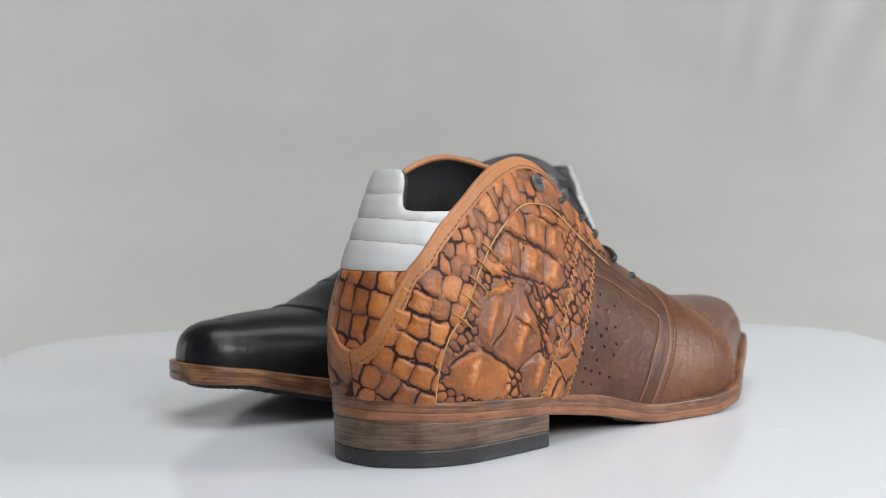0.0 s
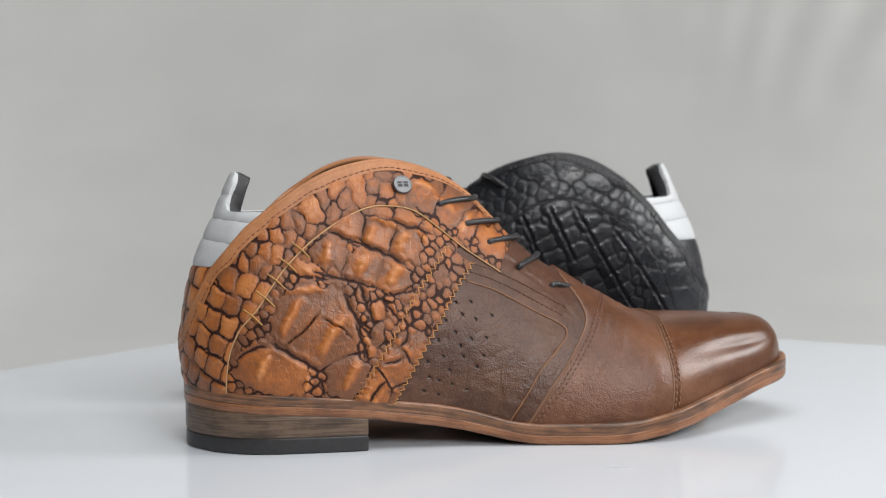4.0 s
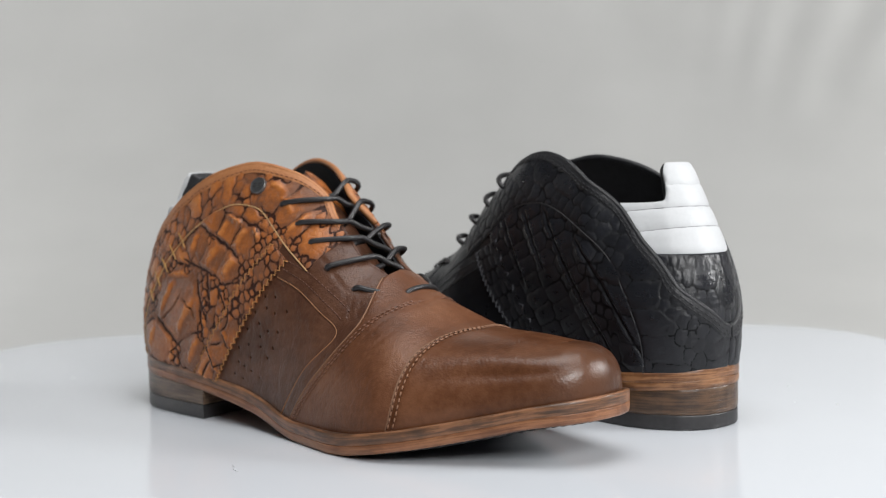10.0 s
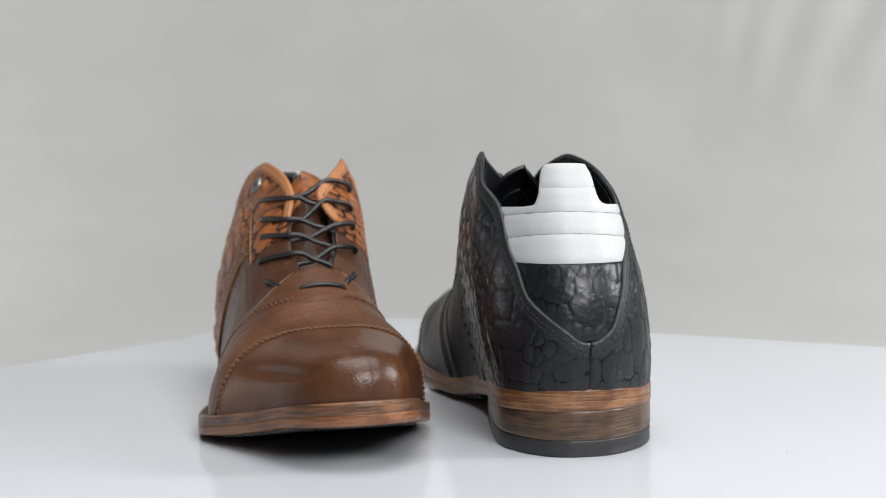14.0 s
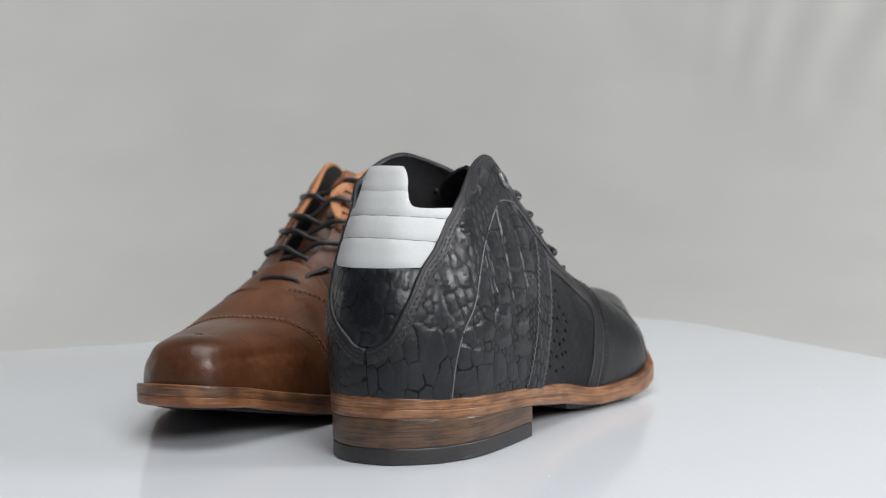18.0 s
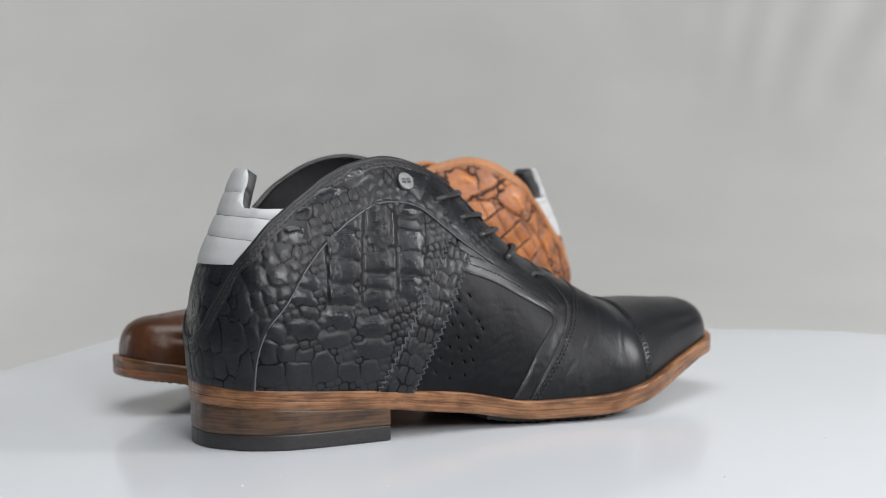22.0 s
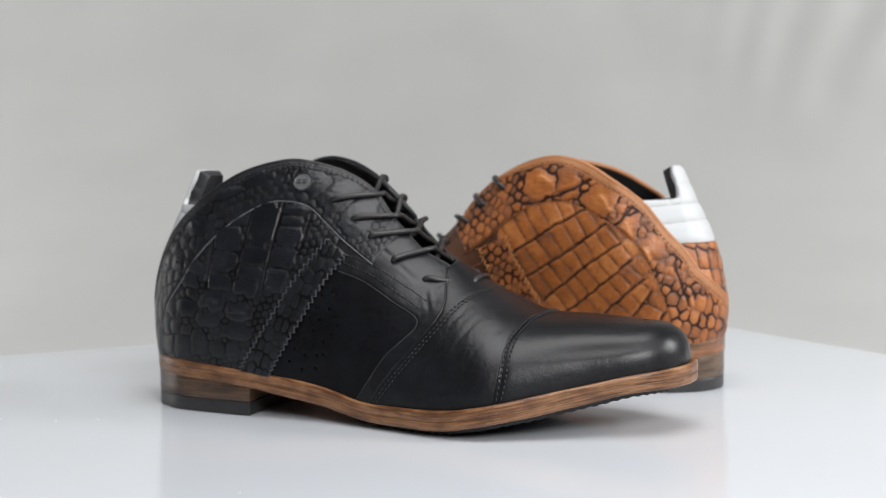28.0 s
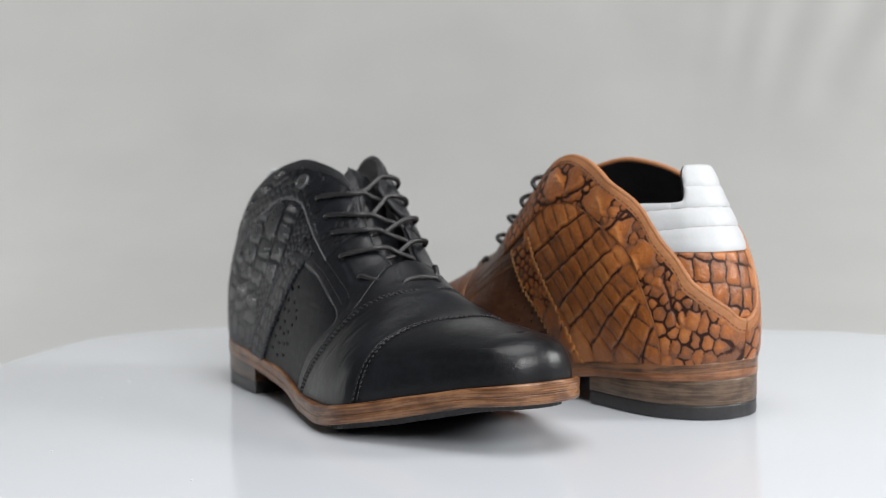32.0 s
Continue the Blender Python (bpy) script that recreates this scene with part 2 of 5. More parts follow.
def build_turntable():
    base = new("turntable")
    tagged(base, "white glossy square board with rounded corners, turning under the shoes", "turntable")
    rings = []
    for inset, z in ((2, -12), (0, -10), (0, -1.2), (0.4, -0.4), (1.2, 0)):
        o = rounded_square(312 - inset, 325 - inset, 110 - inset)
        rings.append(np.c_[o, np.full(len(o), z)])
    v, f = rings_mesh(rings)
    link_mesh("board", v, f, BOARD, base, smooth=False)
    ang = np.linspace(0, 2 * np.pi, 48, endpoint=False)
    rings = [np.c_[r * np.cos(ang), r * np.sin(ang), np.full(48, z)] for r, z in ((120, -48), (122, -46), (122, -16), (118, -12.2))]
    v, f = rings_mesh(rings)
    link_mesh("pedestal", v, f, BOARD, base, "round white pedestal")
    # dust specks and a hair on the board
    for x, y, r in ((41, 205, 0.9), (-18, 197, 0.7), (32, 185, 0.8), (-100, -232, 0.8), (-196, 75, 0.7), (60, 230, 0.6), (-150, 160, 0.6)):
        a, r = np.linspace(0, 2 * np.pi, 7, endpoint=False), 0.7 * r
        rings = [np.c_[x + r * k * np.cos(a) * 1.3, y + r * k * np.sin(a), np.full(7, z)] for k, z in ((1, 0.005), (0.8, 0.25), (0.3, 0.35))]
        v, f = rings_mesh(rings)
        link_mesh("speck", v, f, SCUFF, base)
    v, f = tube_mesh(catmull([(152, -99, 0.15), (156, -97.5, 0.3), (160, -97.5, 0.2), (164, -95, 0.15)], 6), 0.10, 5)
    link_mesh("hair", v, f, SCUFF, base)
    return base


turntable = build_turntable()


def build_backdrop():
    """A seamless sweep of grey-white cloth, with soft hanging folds, round the back and the sides."""
    prof = catmull([(-1200, -50), (250, -50), (560, -45), (850, 2), (1090, 96), (1290, 240), (1440, 440), (1530, 760), (1560, 1100), (1570, 1600)], 14)
    xs = np.r_[np.linspace(-1700, 200, 50), np.linspace(200, 1000, 160)[1:], np.linspace(1000, 1700, 20)[1:]]
    verts, faces = [], []
    for y, z in prof:
        for x in xs:
            up = min(1, max(0, (z - 120) / 300))
            fold = 30 * up * math.sin(x / 90 + 1.3 * math.sin(x / 260) + z / 240) + 15 * up * math.sin(x / 37 + 0.8 * math.sin(x / 150) + z / 110)
            fold += 4 * min(1, max(0, (z - 170) / 150)) * math.exp(-((x - 560 - 0.3 * z) / 190) ** 2) * math.sin((x - 0.45 * z) / 13 + 1.5 * math.sin(x / 70))
            verts.append((x, y + fold * (0.5 + 0.5 * math.tanh((x - 250) / 200)) * min(1, max(0, (y - 900) / 300)), z))
    n = len(xs)
    for j in range(len(prof) - 1):
        for i in range(n - 1):
            faces.append((j * n + i, j * n + i + 1, (j + 1) * n + i + 1, (j + 1) * n + i))
    ob = link_mesh("backdrop", verts, faces, BACKDROP)
    tagged(ob, "seamless sweep of soft grey-white cloth behind the board", "backdrop", kind="structure")


build_backdrop()


# ---- the last: the form on which both shoes are built, in millimetres; x to the toe, y to the inner side ----
LAT = [(0, 4), (0.8, -4), (3.6, -11), (8.5, -18.5), (15, -25.8), (30, -34.5), (50, -38.5), (80, -41.5), (122, -44.5), (160, -53.5), (190, -61.5),
       (213, -63.2), (227, -59), (242, -51.8), (262, -42), (280, -34), (292, -27), (300, -18), (304, -8), (305, 0)]
MED = [(0, 4), (0.8, 12.5), (3.4, 19.5), (8, 25.5), (15, 31), (30, 37), (50, 37), (80, 33), (122, 31), (160, 39), (190, 45),
       (213, 47.5), (227, 46), (242, 41.5), (262, 33.5), (280, 27.5), (292, 23), (300, 16.5), (304, 8), (305, 0)]
_chord = np.r_[0, np.cumsum([0.5 * (math.dist(LAT[i], LAT[i + 1]) + math.dist(MED[i], MED[i + 1])) for i in range(len(LAT) - 1)])]
PERI = float(_chord[-1])
_s = _chord / PERI
OUT = {}
for _side, _pts in ((-1, LAT), (1, MED)):
    _d = catmull(_pts, 16)
    _ss = np.r_[np.concatenate([np.linspace(_s[i], _s[i + 1], 16, endpoint=False) for i in range(len(_s) - 1)]), 1.0]
    OUT[_side] = (_ss, _d[:, 0], _d[:, 1])
WELT_Z = pchip([0, 13, 30, 56, 82, 108, 122, 135, 148, 160, 185, 200, 212, 225, 238, 252, 266, 281, 305],
               [30.4, 28.6, 27.6, 25.8, 23.5, 20.6, 17.9, 14.4, 10.8, 9.6, 9.7, 10.4, 12, 14, 16.6, 19.6, 22.8, 26.4, 31])
SOLE_Z = pchip([0, 4, 56, 79, 95, 121, 137, 147, 160, 173, 186, 198, 211, 224, 238, 251, 266, 281, 305],
               [20.2, 20, 16.6, 14.8, 12.5, 8.1, 4.3, 1.9, 0.3, 0, 0, 0.5, 2.4, 4.5, 6.9, 9.9, 13.4, 17.1, 20.4])
RIDGE_Z = pchip([60, 80, 100, 110, 120, 136, 146, 160, 172, 185, 193, 204, 218, 224, 232, 260, 279],
                [160, 154, 147, 140, 132, 118, 108.5, 95, 83.5, 75, 69.8, 63.6, 55.8, 53.4, 51.6, 50.6, 49.0])
RIDGE_Y = pchip([60, 100, 140, 172, 222, 279], [6, 4.5, 2.5, 0, -1, 0])
INSET = {-1: pchip([0, 15, 60, 110, 150, 200, 250, 290, 305], [2.0, 2.0, 2.0, 1.8, 3.2, 6.0, 5.4, 5, 5]),
         1: pchip([0, 15, 60, 110, 150, 200, 250, 290, 305], [2.0, 2.0, 1.6, 0.5, 2, 4, 5, 5, 5])}
BULGE = {-1: pchip([0, 20, 40, 80, 116, 150, 190, 305], [0, 1.0, 2.2, 3.2, 3.6, 2, 0, 0]),
         1: pchip([0, 20, 40, 60, 110, 150, 190, 305], [0, 0.5, 4, 11, 13, 6.5, 1, 0])}
# how far the stiffened heel swells over the welt, low on the last
HEEL = {-1: pchip([0, 15, 40, 80, 120, 305], [4.0, 2.6, 1.4, 0.6, 0, 0]), 1: pchip([0, 15, 40, 80, 120, 305], [4.0, 3.2, 3.4, 3, 0, 0])}
POWER = {-1: pchip([0, 12, 30, 60, 90, 175, 200, 222, 275, 305], [1.75, 1.72, 1.52, 1.40, 1.38, 1.62, 1.95, 2.3, 2.6, 3.0]),
         1: pchip([0, 30, 60, 100, 140, 172, 200, 222, 275, 305], [1.75, 1.8, 2.1, 2.25, 2.1, 1.9, 2.0, 2.7, 2.8, 3.0])}


def edge_of(side, s):
    ss, x, y = OUT[side]
    return np.interp(s, ss, x), np.interp(s, ss, y)


def outline_inset(side, s, inset):
    """The sole's outline, drawn in by inset mm along its own normal."""
    x, y = edge_of(side, s)
    e = 1e-3
    x1, y1 = edge_of(side, np.clip(np.asarray(s) - e, 0, 1))
    x2, y2 = edge_of(side, np.clip(np.asarray(s) + e, 0, 1))
    tx, ty = x2 - x1, y2 - y1
    ln = np.hypot(tx, ty) + 1e-9
    nx, ny = -ty / ln * side, tx / ln * side
    nx, ny = -nx, -ny
    return x + nx * inset, y + ny * inset


def last(side, s, v):
    """A point of the last: s runs from the middle of the heel to the toe, v from the welt (0) to the ridge (1)."""
    s, v = np.broadcast_arrays(np.asarray(s, float), np.asarray(v, float))
    x0, _ = edge_of(side, s)
    bx, by = outline_inset(side, s, INSET[side](x0))
    xm = 0.5 * (edge_of(-1, s)[0] + edge_of(1, s)[0])
    tx = np.clip(xm, 60, 279)
    ty, tz = RIDGE_Y(tx), RIDGE_Z(tx)
    zb = WELT_Z(np.clip(bx, 0, 305)) - 1.5
    n = POWER[side](x0)
    a = np.clip(v, 0, 1) * np.pi / 2
    hf = 1 - np.abs(np.cos(a)) ** (2 / n)
    zf = np.abs(np.sin(a)) ** (2 / n)
    out = side * BULGE[side](x0) * np.sin(np.pi * np.clip(v, 0, 1)) ** 1.5
    ox, oy = outline_inset(side, s, -1.0)
    ex, ey = edge_of(side, s)
    at_back = np.clip(s * PERI / 12, 0, 1)
    swell = HEEL[side](x0) * np.sin(np.pi * np.clip(v / 0.44, 0, 1)) ** 1.1
    nx, ny = (ox - ex) * at_back - (1 - at_back), (oy - ey) * at_back
    return np.stack([bx + (tx - bx) * hf + nx * swell, by + (ty - by) * hf + out + ny * swell, zb + (tz - zb) * zf], -1)


def form(s, w):
    """The whole last: s below 0 is the outer half (seen from the heel), s above 0 the inner; w above 1 crosses the ridge."""
    s, w = np.broadcast_arrays(np.asarray(s, float), np.asarray(w, float))
    inner = (s > 0) ^ (w > 1)
    v = np.where(w > 1, 2 - w, w)
    return np.where(inner[..., None], last(1, np.abs(s), v), last(-1, np.abs(s), v))


def form_normal(s, w):
    e = 2e-3
    a = form(s + e, w) - form(s - e, w)
    wlo, whi = np.maximum(w - e, 1e-4), w + e
    b = form(s, whi) - form(s, wlo)
    n = np.cross(a, b)
    n /= np.linalg.norm(n, axis=-1)[..., None] + 1e-9
    mid = form(s, w)
    out = mid - np.stack([np.clip(mid[..., 0], 50, 270), np.full(mid.shape[:-1], 3.0), np.full(mid.shape[:-1], 30.0)], -1)
    flip = np.sign((n * out).sum(-1))
    return n * flip[..., None]


_gs, _gv = np.meshgrid(np.linspace(0, 1, 420), np.linspace(0, 1, 220), indexing="ij")
_grid = {side: last(side, _gs, _gv).reshape(-1, 3) for side in (-1, 1)}


def find(side, x, z):
    """s (signed) and v of the place on one side of the last that shows at x, z from the side."""
    g = _grid[side]
    out = []
    for px, pz in np.c_[np.ravel(x), np.ravel(z)]:
        i = int(np.argmin((g[:, 0] - px) ** 2 + (g[:, 2] - pz) ** 2))
        s, v = _gs.flat[i], _gv.flat[i]
        for _ in range(3):
            e = 1e-3
            s0, v0 = min(max(s, 2 * e), 1 - 2 * e), min(max(v, 2 * e), 1 - 2 * e)
            p = last(side, s0, v0)
            ds, dv = (last(side, s0 + e, v0) - p) / e, (last(side, s0, v0 + e) - p) / e
            det = ds[0] * dv[2] - ds[2] * dv[0]
            if abs(det) < 50:
                break
            rx, rz = px - p[0], pz - p[2]
            a, b = (rx * dv[2] - rz * dv[0]) / det, (ds[0] * rz - ds[2] * rx) / det
            s, v = min(max(s0 + max(-.02, min(.02, a)), 0), 1), min(max(v0 + max(-.02, min(.02, b)), 0), 1)
        out.append((side * s, v))
    return np.array(out)


TALL = 150.0


def to_flat(sv):
    return np.c_[sv[:, 0] * PERI, sv[:, 1] * TALL]


def inside(poly, pts):
    x, y = pts[:, 0], pts[:, 1]
    px, py = poly[:, 0], poly[:, 1]
    qx, qy = np.roll(px, -1), np.roll(py, -1)
    res = np.zeros(len(pts), bool)
    for a, b, c, d in zip(px, py, qx, qy):
        if b == d:
            continue
        hit = ((b > y) != (d > y)) & (x < (c - a) * (y - b) / (d - b) + a)
        res ^= hit
    return res


import functools
from mathutils import geometry, kdtree


def near_rim(pts, rim):
    """The distance of each point in the flat from the nearest point of a rim."""
    tree = kdtree.KDTree(len(rim))
    for i, (x, y) in enumerate(rim):
        tree.insert((x, y, 0), i)
    tree.balance()
    return np.array([tree.find((x, y, 0))[2] for x, y in pts])


def panel(name, flat_poly, mat, parent, lift=0.8, thick=1.2, step=1.6, relief=None, label="", holes=(), edge_drop=0.35, puff=None, closed=False, wrap=False):
    """One cut piece of leather laid on the last. flat_poly: its outline in the flat (s * PERI, w * TALL). relief: heights in mm by side view
    coordinates. The rim falls to the piece below."""
    rim = np.asarray(flat_poly, float)
    lo, hi = rim.min(0), rim.max(0)
    gx, gy = np.meshgrid(np.arange(lo[0], hi[0], step), np.arange(lo[1], hi[1], step * 0.866))
    gx = gx + (np.arange(gy.shape[0]) % 2)[:, None] * step * 0.5
    pts = np.c_[gx.ravel(), gy.ravel()]
    rng = np.random.RandomState(7)
    pts += rng.uniform(-0.12, 0.12, pts.shape) * step
    pts = pts[inside(rim, pts)]
    loops = [rim] + [np.asarray(h, float) for h in holes]
    for lp in loops:
        r2 = resample(lp, step * 0.8, True)
        pts = pts[near_rim(pts, r2) > 0.5 * step]
        if lp is not rim:
            pts = pts[~inside(lp, pts)]
    allp, edges, n = [pts], [], len(pts)
    for lp in loops:
        allp.append(lp)
        edges += [(n + i, n + (i + 1) % len(lp)) for i in range(len(lp))]
        n += len(lp)
    allp = np.vstack(allp)
    co, _, tri, *_rest = geometry.delaunay_2d_cdt([Vector(p) for p in allp], edges, [], 0, 1e-5)
    co = np.array([(c.x, c.y) for c in co])
    tri = np.array([t for t in tri if len(t) == 3])
    mid = co[tri].mean(1)
    ok = inside(rim, mid)
    for h in loops[1:]:
        ok &= ~inside(h, mid)
    tri = tri[ok]
    s, w = co[:, 0] / PERI, co[:, 1] / TALL
    base, nor = form(s, w), form_normal(s, w)
    height, attr = np.zeros(len(co)), {}
    if relief is not None:
        # scales keep their size round the heel, where the side view foreshortens them
        place = base.copy()
        for side in (-1, 1):
            m = (co[:, 0] * side >= 0)
            along = OUT[side][0] * PERI
            start = np.interp(30.0, OUT[side][1][:200], along[:200])
            ex = np.interp(np.abs(co[m, 0]), along, OUT[side][1])
            place[m, 0] += np.where(ex < 30, np.abs(co[m, 0]) - start + 30 - ex, 0)
        if wrap:
            place[:, 0] = co[:, 0]
        height, tone, groove = relief(place)
        attr = {"scale_height": np.clip(height / max(1e-6, relief.top), 0, 1.6), "scale_tone": tone, "groove": groove}
    dist = near_rim(co, np.vstack([resample(lp, 0.4, True) for lp in loops]))
    soft = np.clip(dist / 1.3, 0, 1)
    if relief is not None:
        height = height * np.clip(co[:, 1] / 5.0, 0, 1) * np.clip((2 * TALL - co[:, 1]) / 5.0, 0, 1)
    height = height * soft - edge_drop * (1 - soft) ** 2
    if puff is not None:
        height = height + puff * np.sqrt(np.clip(dist / (abs(puff) * 2.6), 0, 1) * (2 - np.clip(dist / (abs(puff) * 2.6), 0, 1)))
    top = base + nor * (lift + height)[:, None]
    count = {}
    for t in tri:
        for a, b in ((t[0], t[1]), (t[1], t[2]), (t[2], t[0])):
            k = (min(a, b), max(a, b))
            count[k] = None if k in count else (a, b)
    border = [e for e in count.values() if e is not None]
    bset = list(range(len(co))) if closed else sorted({i for e in border for i in e})
    under = {i: len(co) + k for k, i in enumerate(bset)}
    low = base[bset] + nor[bset] * (lift - thick)
    # faces wind outwards
    fa = top[tri]
    wind = (np.cross(fa[:, 1] - fa[:, 0], fa[:, 2] - fa[:, 0]) * nor[tri[:, 0]]).sum(-1)
    flipped = wind.sum() < 0
    faces = [tuple(t[::-1]) if flipped else tuple(t) for t in tri]
    for a, b in border:
        faces.append((a, b, under[b], under[a]) if flipped else (b, a, under[a], under[b]))
    if closed:
        faces += [tuple(under[i] for i in t) if flipped else tuple(under[i] for i in t[::-1]) for t in tri]
    verts = np.vstack([top, low])
    attr = {k: np.r_[np.asarray(val, float), np.asarray(val, float)[bset]] for k, val in attr.items()}
    ob = link_mesh(name, verts, faces, mat, parent, label, True, attr)
    ob.data.set_sharp_from_angle(angle=radians(55))
    return ob


def side_curve(side, pts, per=10, step=1.5):
    """A smooth line on one side, given by x, z of the side view, in the flat."""
    return _side_curve(side, tuple(tuple(float(c) for c in p) for p in pts), per, step).copy()


@functools.lru_cache(maxsize=None)
def _side_curve(side, pts, per, step):
    c = resample(catmull(pts, per), step)
    return to_flat(find(side, c[:, 0], c[:, 1]))


def on_form(flat, lift):
    s, w = flat[:, 0] / PERI, flat[:, 1] / TALL
    return form(s, w) + form_normal(s, w) * lift


def run(*lines):
    """Joins lines in the flat, end to end, into one outline."""
    out = [lines[0]]
    for ln in lines[1:]:
        a = out[-1][-1]
        if np.linalg.norm(ln[0] - a) < 0.3:
            ln = ln[1:]
        if len(ln):
            out.append(ln)
    p = np.vstack(out)
    keep = np.r_[True, np.linalg.norm(np.diff(p, axis=0), axis=1) > 0.05]
    p = p[keep]
    if np.linalg.norm(p[0] - p[-1]) < 0.05:
        p = p[:-1]
    return p


def pinked(line, depth=1.6, pitch=3.6):
    """A zigzag (pinked) edge along a line in the flat."""
    r = resample(line, pitch / 2)
    t = np.gradient(r, axis=0)
    t /= np.linalg.norm(t, axis=1)[:, None]
    n = np.c_[-t[:, 1], t[:, 0]]
    sign = np.where(np.arange(len(r)) % 2, 1, -1)
    return r + n * (sign * depth / 2)[:, None]


def base_line(s0, s1, w=0.0, step=2.0):
    n = max(2, int(abs(s1 - s0) * PERI / step))
    return np.c_[np.linspace(s0, s1, n) * PERI, np.full(n, w * TALL)]


def stitches(name, flat, lift, mat, parent, length=2.2, gap=0.8, radius=0.33, label=""):
    """A row of sewn stitches, each a short sunk capsule, along a line in the flat."""
    p = resample(on_form(flat, lift), 0.4)
    d = np.r_[0, np.cumsum(np.linalg.norm(np.diff(p, axis=0), axis=1))]
    pieces, at = [], 0.0
    while at + length < d[-1]:
        q = np.linspace(at, at + length, 4)
        c = np.stack([np.interp(q, d, p[:, k]) for k in range(3)], 1)
        pieces.append(tube_mesh(c, radius * np.array([0.45, 1, 1, 0.45]), 5))
        at += length + gap
    if not pieces:
        return None
    v, f = joined(pieces)
    return link_mesh(name, v, f, mat, parent, label)


# ---- scales ----
def scale_field(seeds, top=0.75, seed=0, heavy=(), width=0.7, square=2.6, wrinkle=(3.0, 1.3, 0.10), dome=0.35, ridges=(), line=0.5, crest=0.9, faint=1.0, wobble=1.1, shallow=0.0):
    """Croc scales as a relief: each scale is a flattened dome round its seed (x, z, half width, half height, turn in degrees).
    heavy: deep furrows, each (x, z, turn in degrees, half length, half width, bend). ridges: keels, each (x, z, half length, half width, turn)."""
    seeds = np.asarray(seeds, float)
    tones = np.random.RandomState(seed).uniform(-0.5, 0.5, len(seeds)) - 0.6 * np.clip((seeds[:, 2] * seeds[:, 3]) ** 0.5 / 5 - 1, 0, 1)
    c, s = np.cos(np.radians(seeds[:, 4])), np.sin(np.radians(seeds[:, 4]))

    def relief(base):
        x, z = base[:, 0], base[:, 2]
        grain = lambda fx, fz, k: np.array([noise.noise((a / fx, b / fz, k)) for a, b in zip(x, z)])
        wob, wob2 = grain(5.0, 5.0, seed * 3.1), grain(5.0, 5.0, 40 + seed * 3.1)
        fine = grain(wrinkle[0], wrinkle[1], 9.0)
        fade = np.clip(0.75 + 0.9 * grain(9.0, 9.0, 70 + seed), 0.25, 1.2)
        soft = grain(2.2, 2.2, 77.0)
        x, z = x + wob * wobble + fine * 0.3 * wobble, z + wob2 * wobble + fine * 0.3 * wobble
        h, tone, groove = np.zeros(len(x)), np.zeros(len(x)), np.zeros(len(x))
        for i in range(0, len(x), 4000):
            dx, dz = x[i:i + 4000, None] - seeds[None, :, 0], z[i:i + 4000, None] - seeds[None, :, 1]
            u, v = (dx * c + dz * s) / seeds[:, 2], (-dx * s + dz * c) / seeds[:, 3]
            d = (np.abs(u) ** square + np.abs(v) ** square) ** (1 / square)
            k = np.argmin(d, 1)
            r = np.arange(len(k))
            d1 = d[r, k]
            d[r, k] = 1e9
            size = np.minimum(seeds[k, 2], seeds[k, 3])
            edge = (d.min(1) - d1) * size * 0.5
            g = 1 - np.exp(-np.maximum(edge, 0) / width)
            groove[i:i + 4000] = np.exp(-(edge / (line * (0.6 + 0.6 * fade[i:i + 4000]))) ** 2)
            h[i:i + 4000] = top * g * (1 - dome * np.clip(d1, 0, 1.2) ** 2) * np.clip(size / 3.5, 0.5, 1)
            tone[i:i + 4000] = tones[k] - 0.25 * np.exp(-edge / 1.2)
        groove *= fade * faint
        h *= 1 - shallow * np.clip((58 - base[:, 2]) / 24, 0, 1)
        for fx, fz, long, wide, turn in ridges:
            cf, sf = math.cos(radians(turn)), math.sin(radians(turn))
            u, v = (x - fx) * cf + (z - fz) * sf, -(x - fx) * sf + (z - fz) * cf
            v = v + 0.10 * long * (u / long) ** 2
            e = np.exp(-np.abs(v / wide) ** 1.6) * np.clip(1.3 - 1.3 * np.abs(u / long) ** 2, 0, 1)
            h += crest * e * (1 + 0.4 * fine)
            tone += 0.55 * e - 0.35 * np.exp(-((np.abs(v) - 2.1 * wide) / (0.7 * wide)) ** 2) * np.clip(1 - np.abs(u / long), 0, 1)
        for fx, fz, turn, long, wide, bend in heavy:
            cf, sf = math.cos(radians(turn)), math.sin(radians(turn))
            u, v = (x - fx) * cf + (z - fz) * sf, -(x - fx) * sf + (z - fz) * cf
            v = v - bend * (u / long) ** 2
            ends = np.clip((long - np.abs(u)) / 4, 0, 1)
            h = h * (1 - np.exp(-(v / wide) ** 2) * ends) + 0.3 * np.exp(-((np.abs(v) - 2.0 * wide) / wide) ** 2) * ends
            groove = np.maximum(groove, np.exp(-(v / (0.55 * wide)) ** 2) * ends)
        return h + wrinkle[2] * fine + 0.07 * soft, tone, groove
    relief.top = top
    return relief


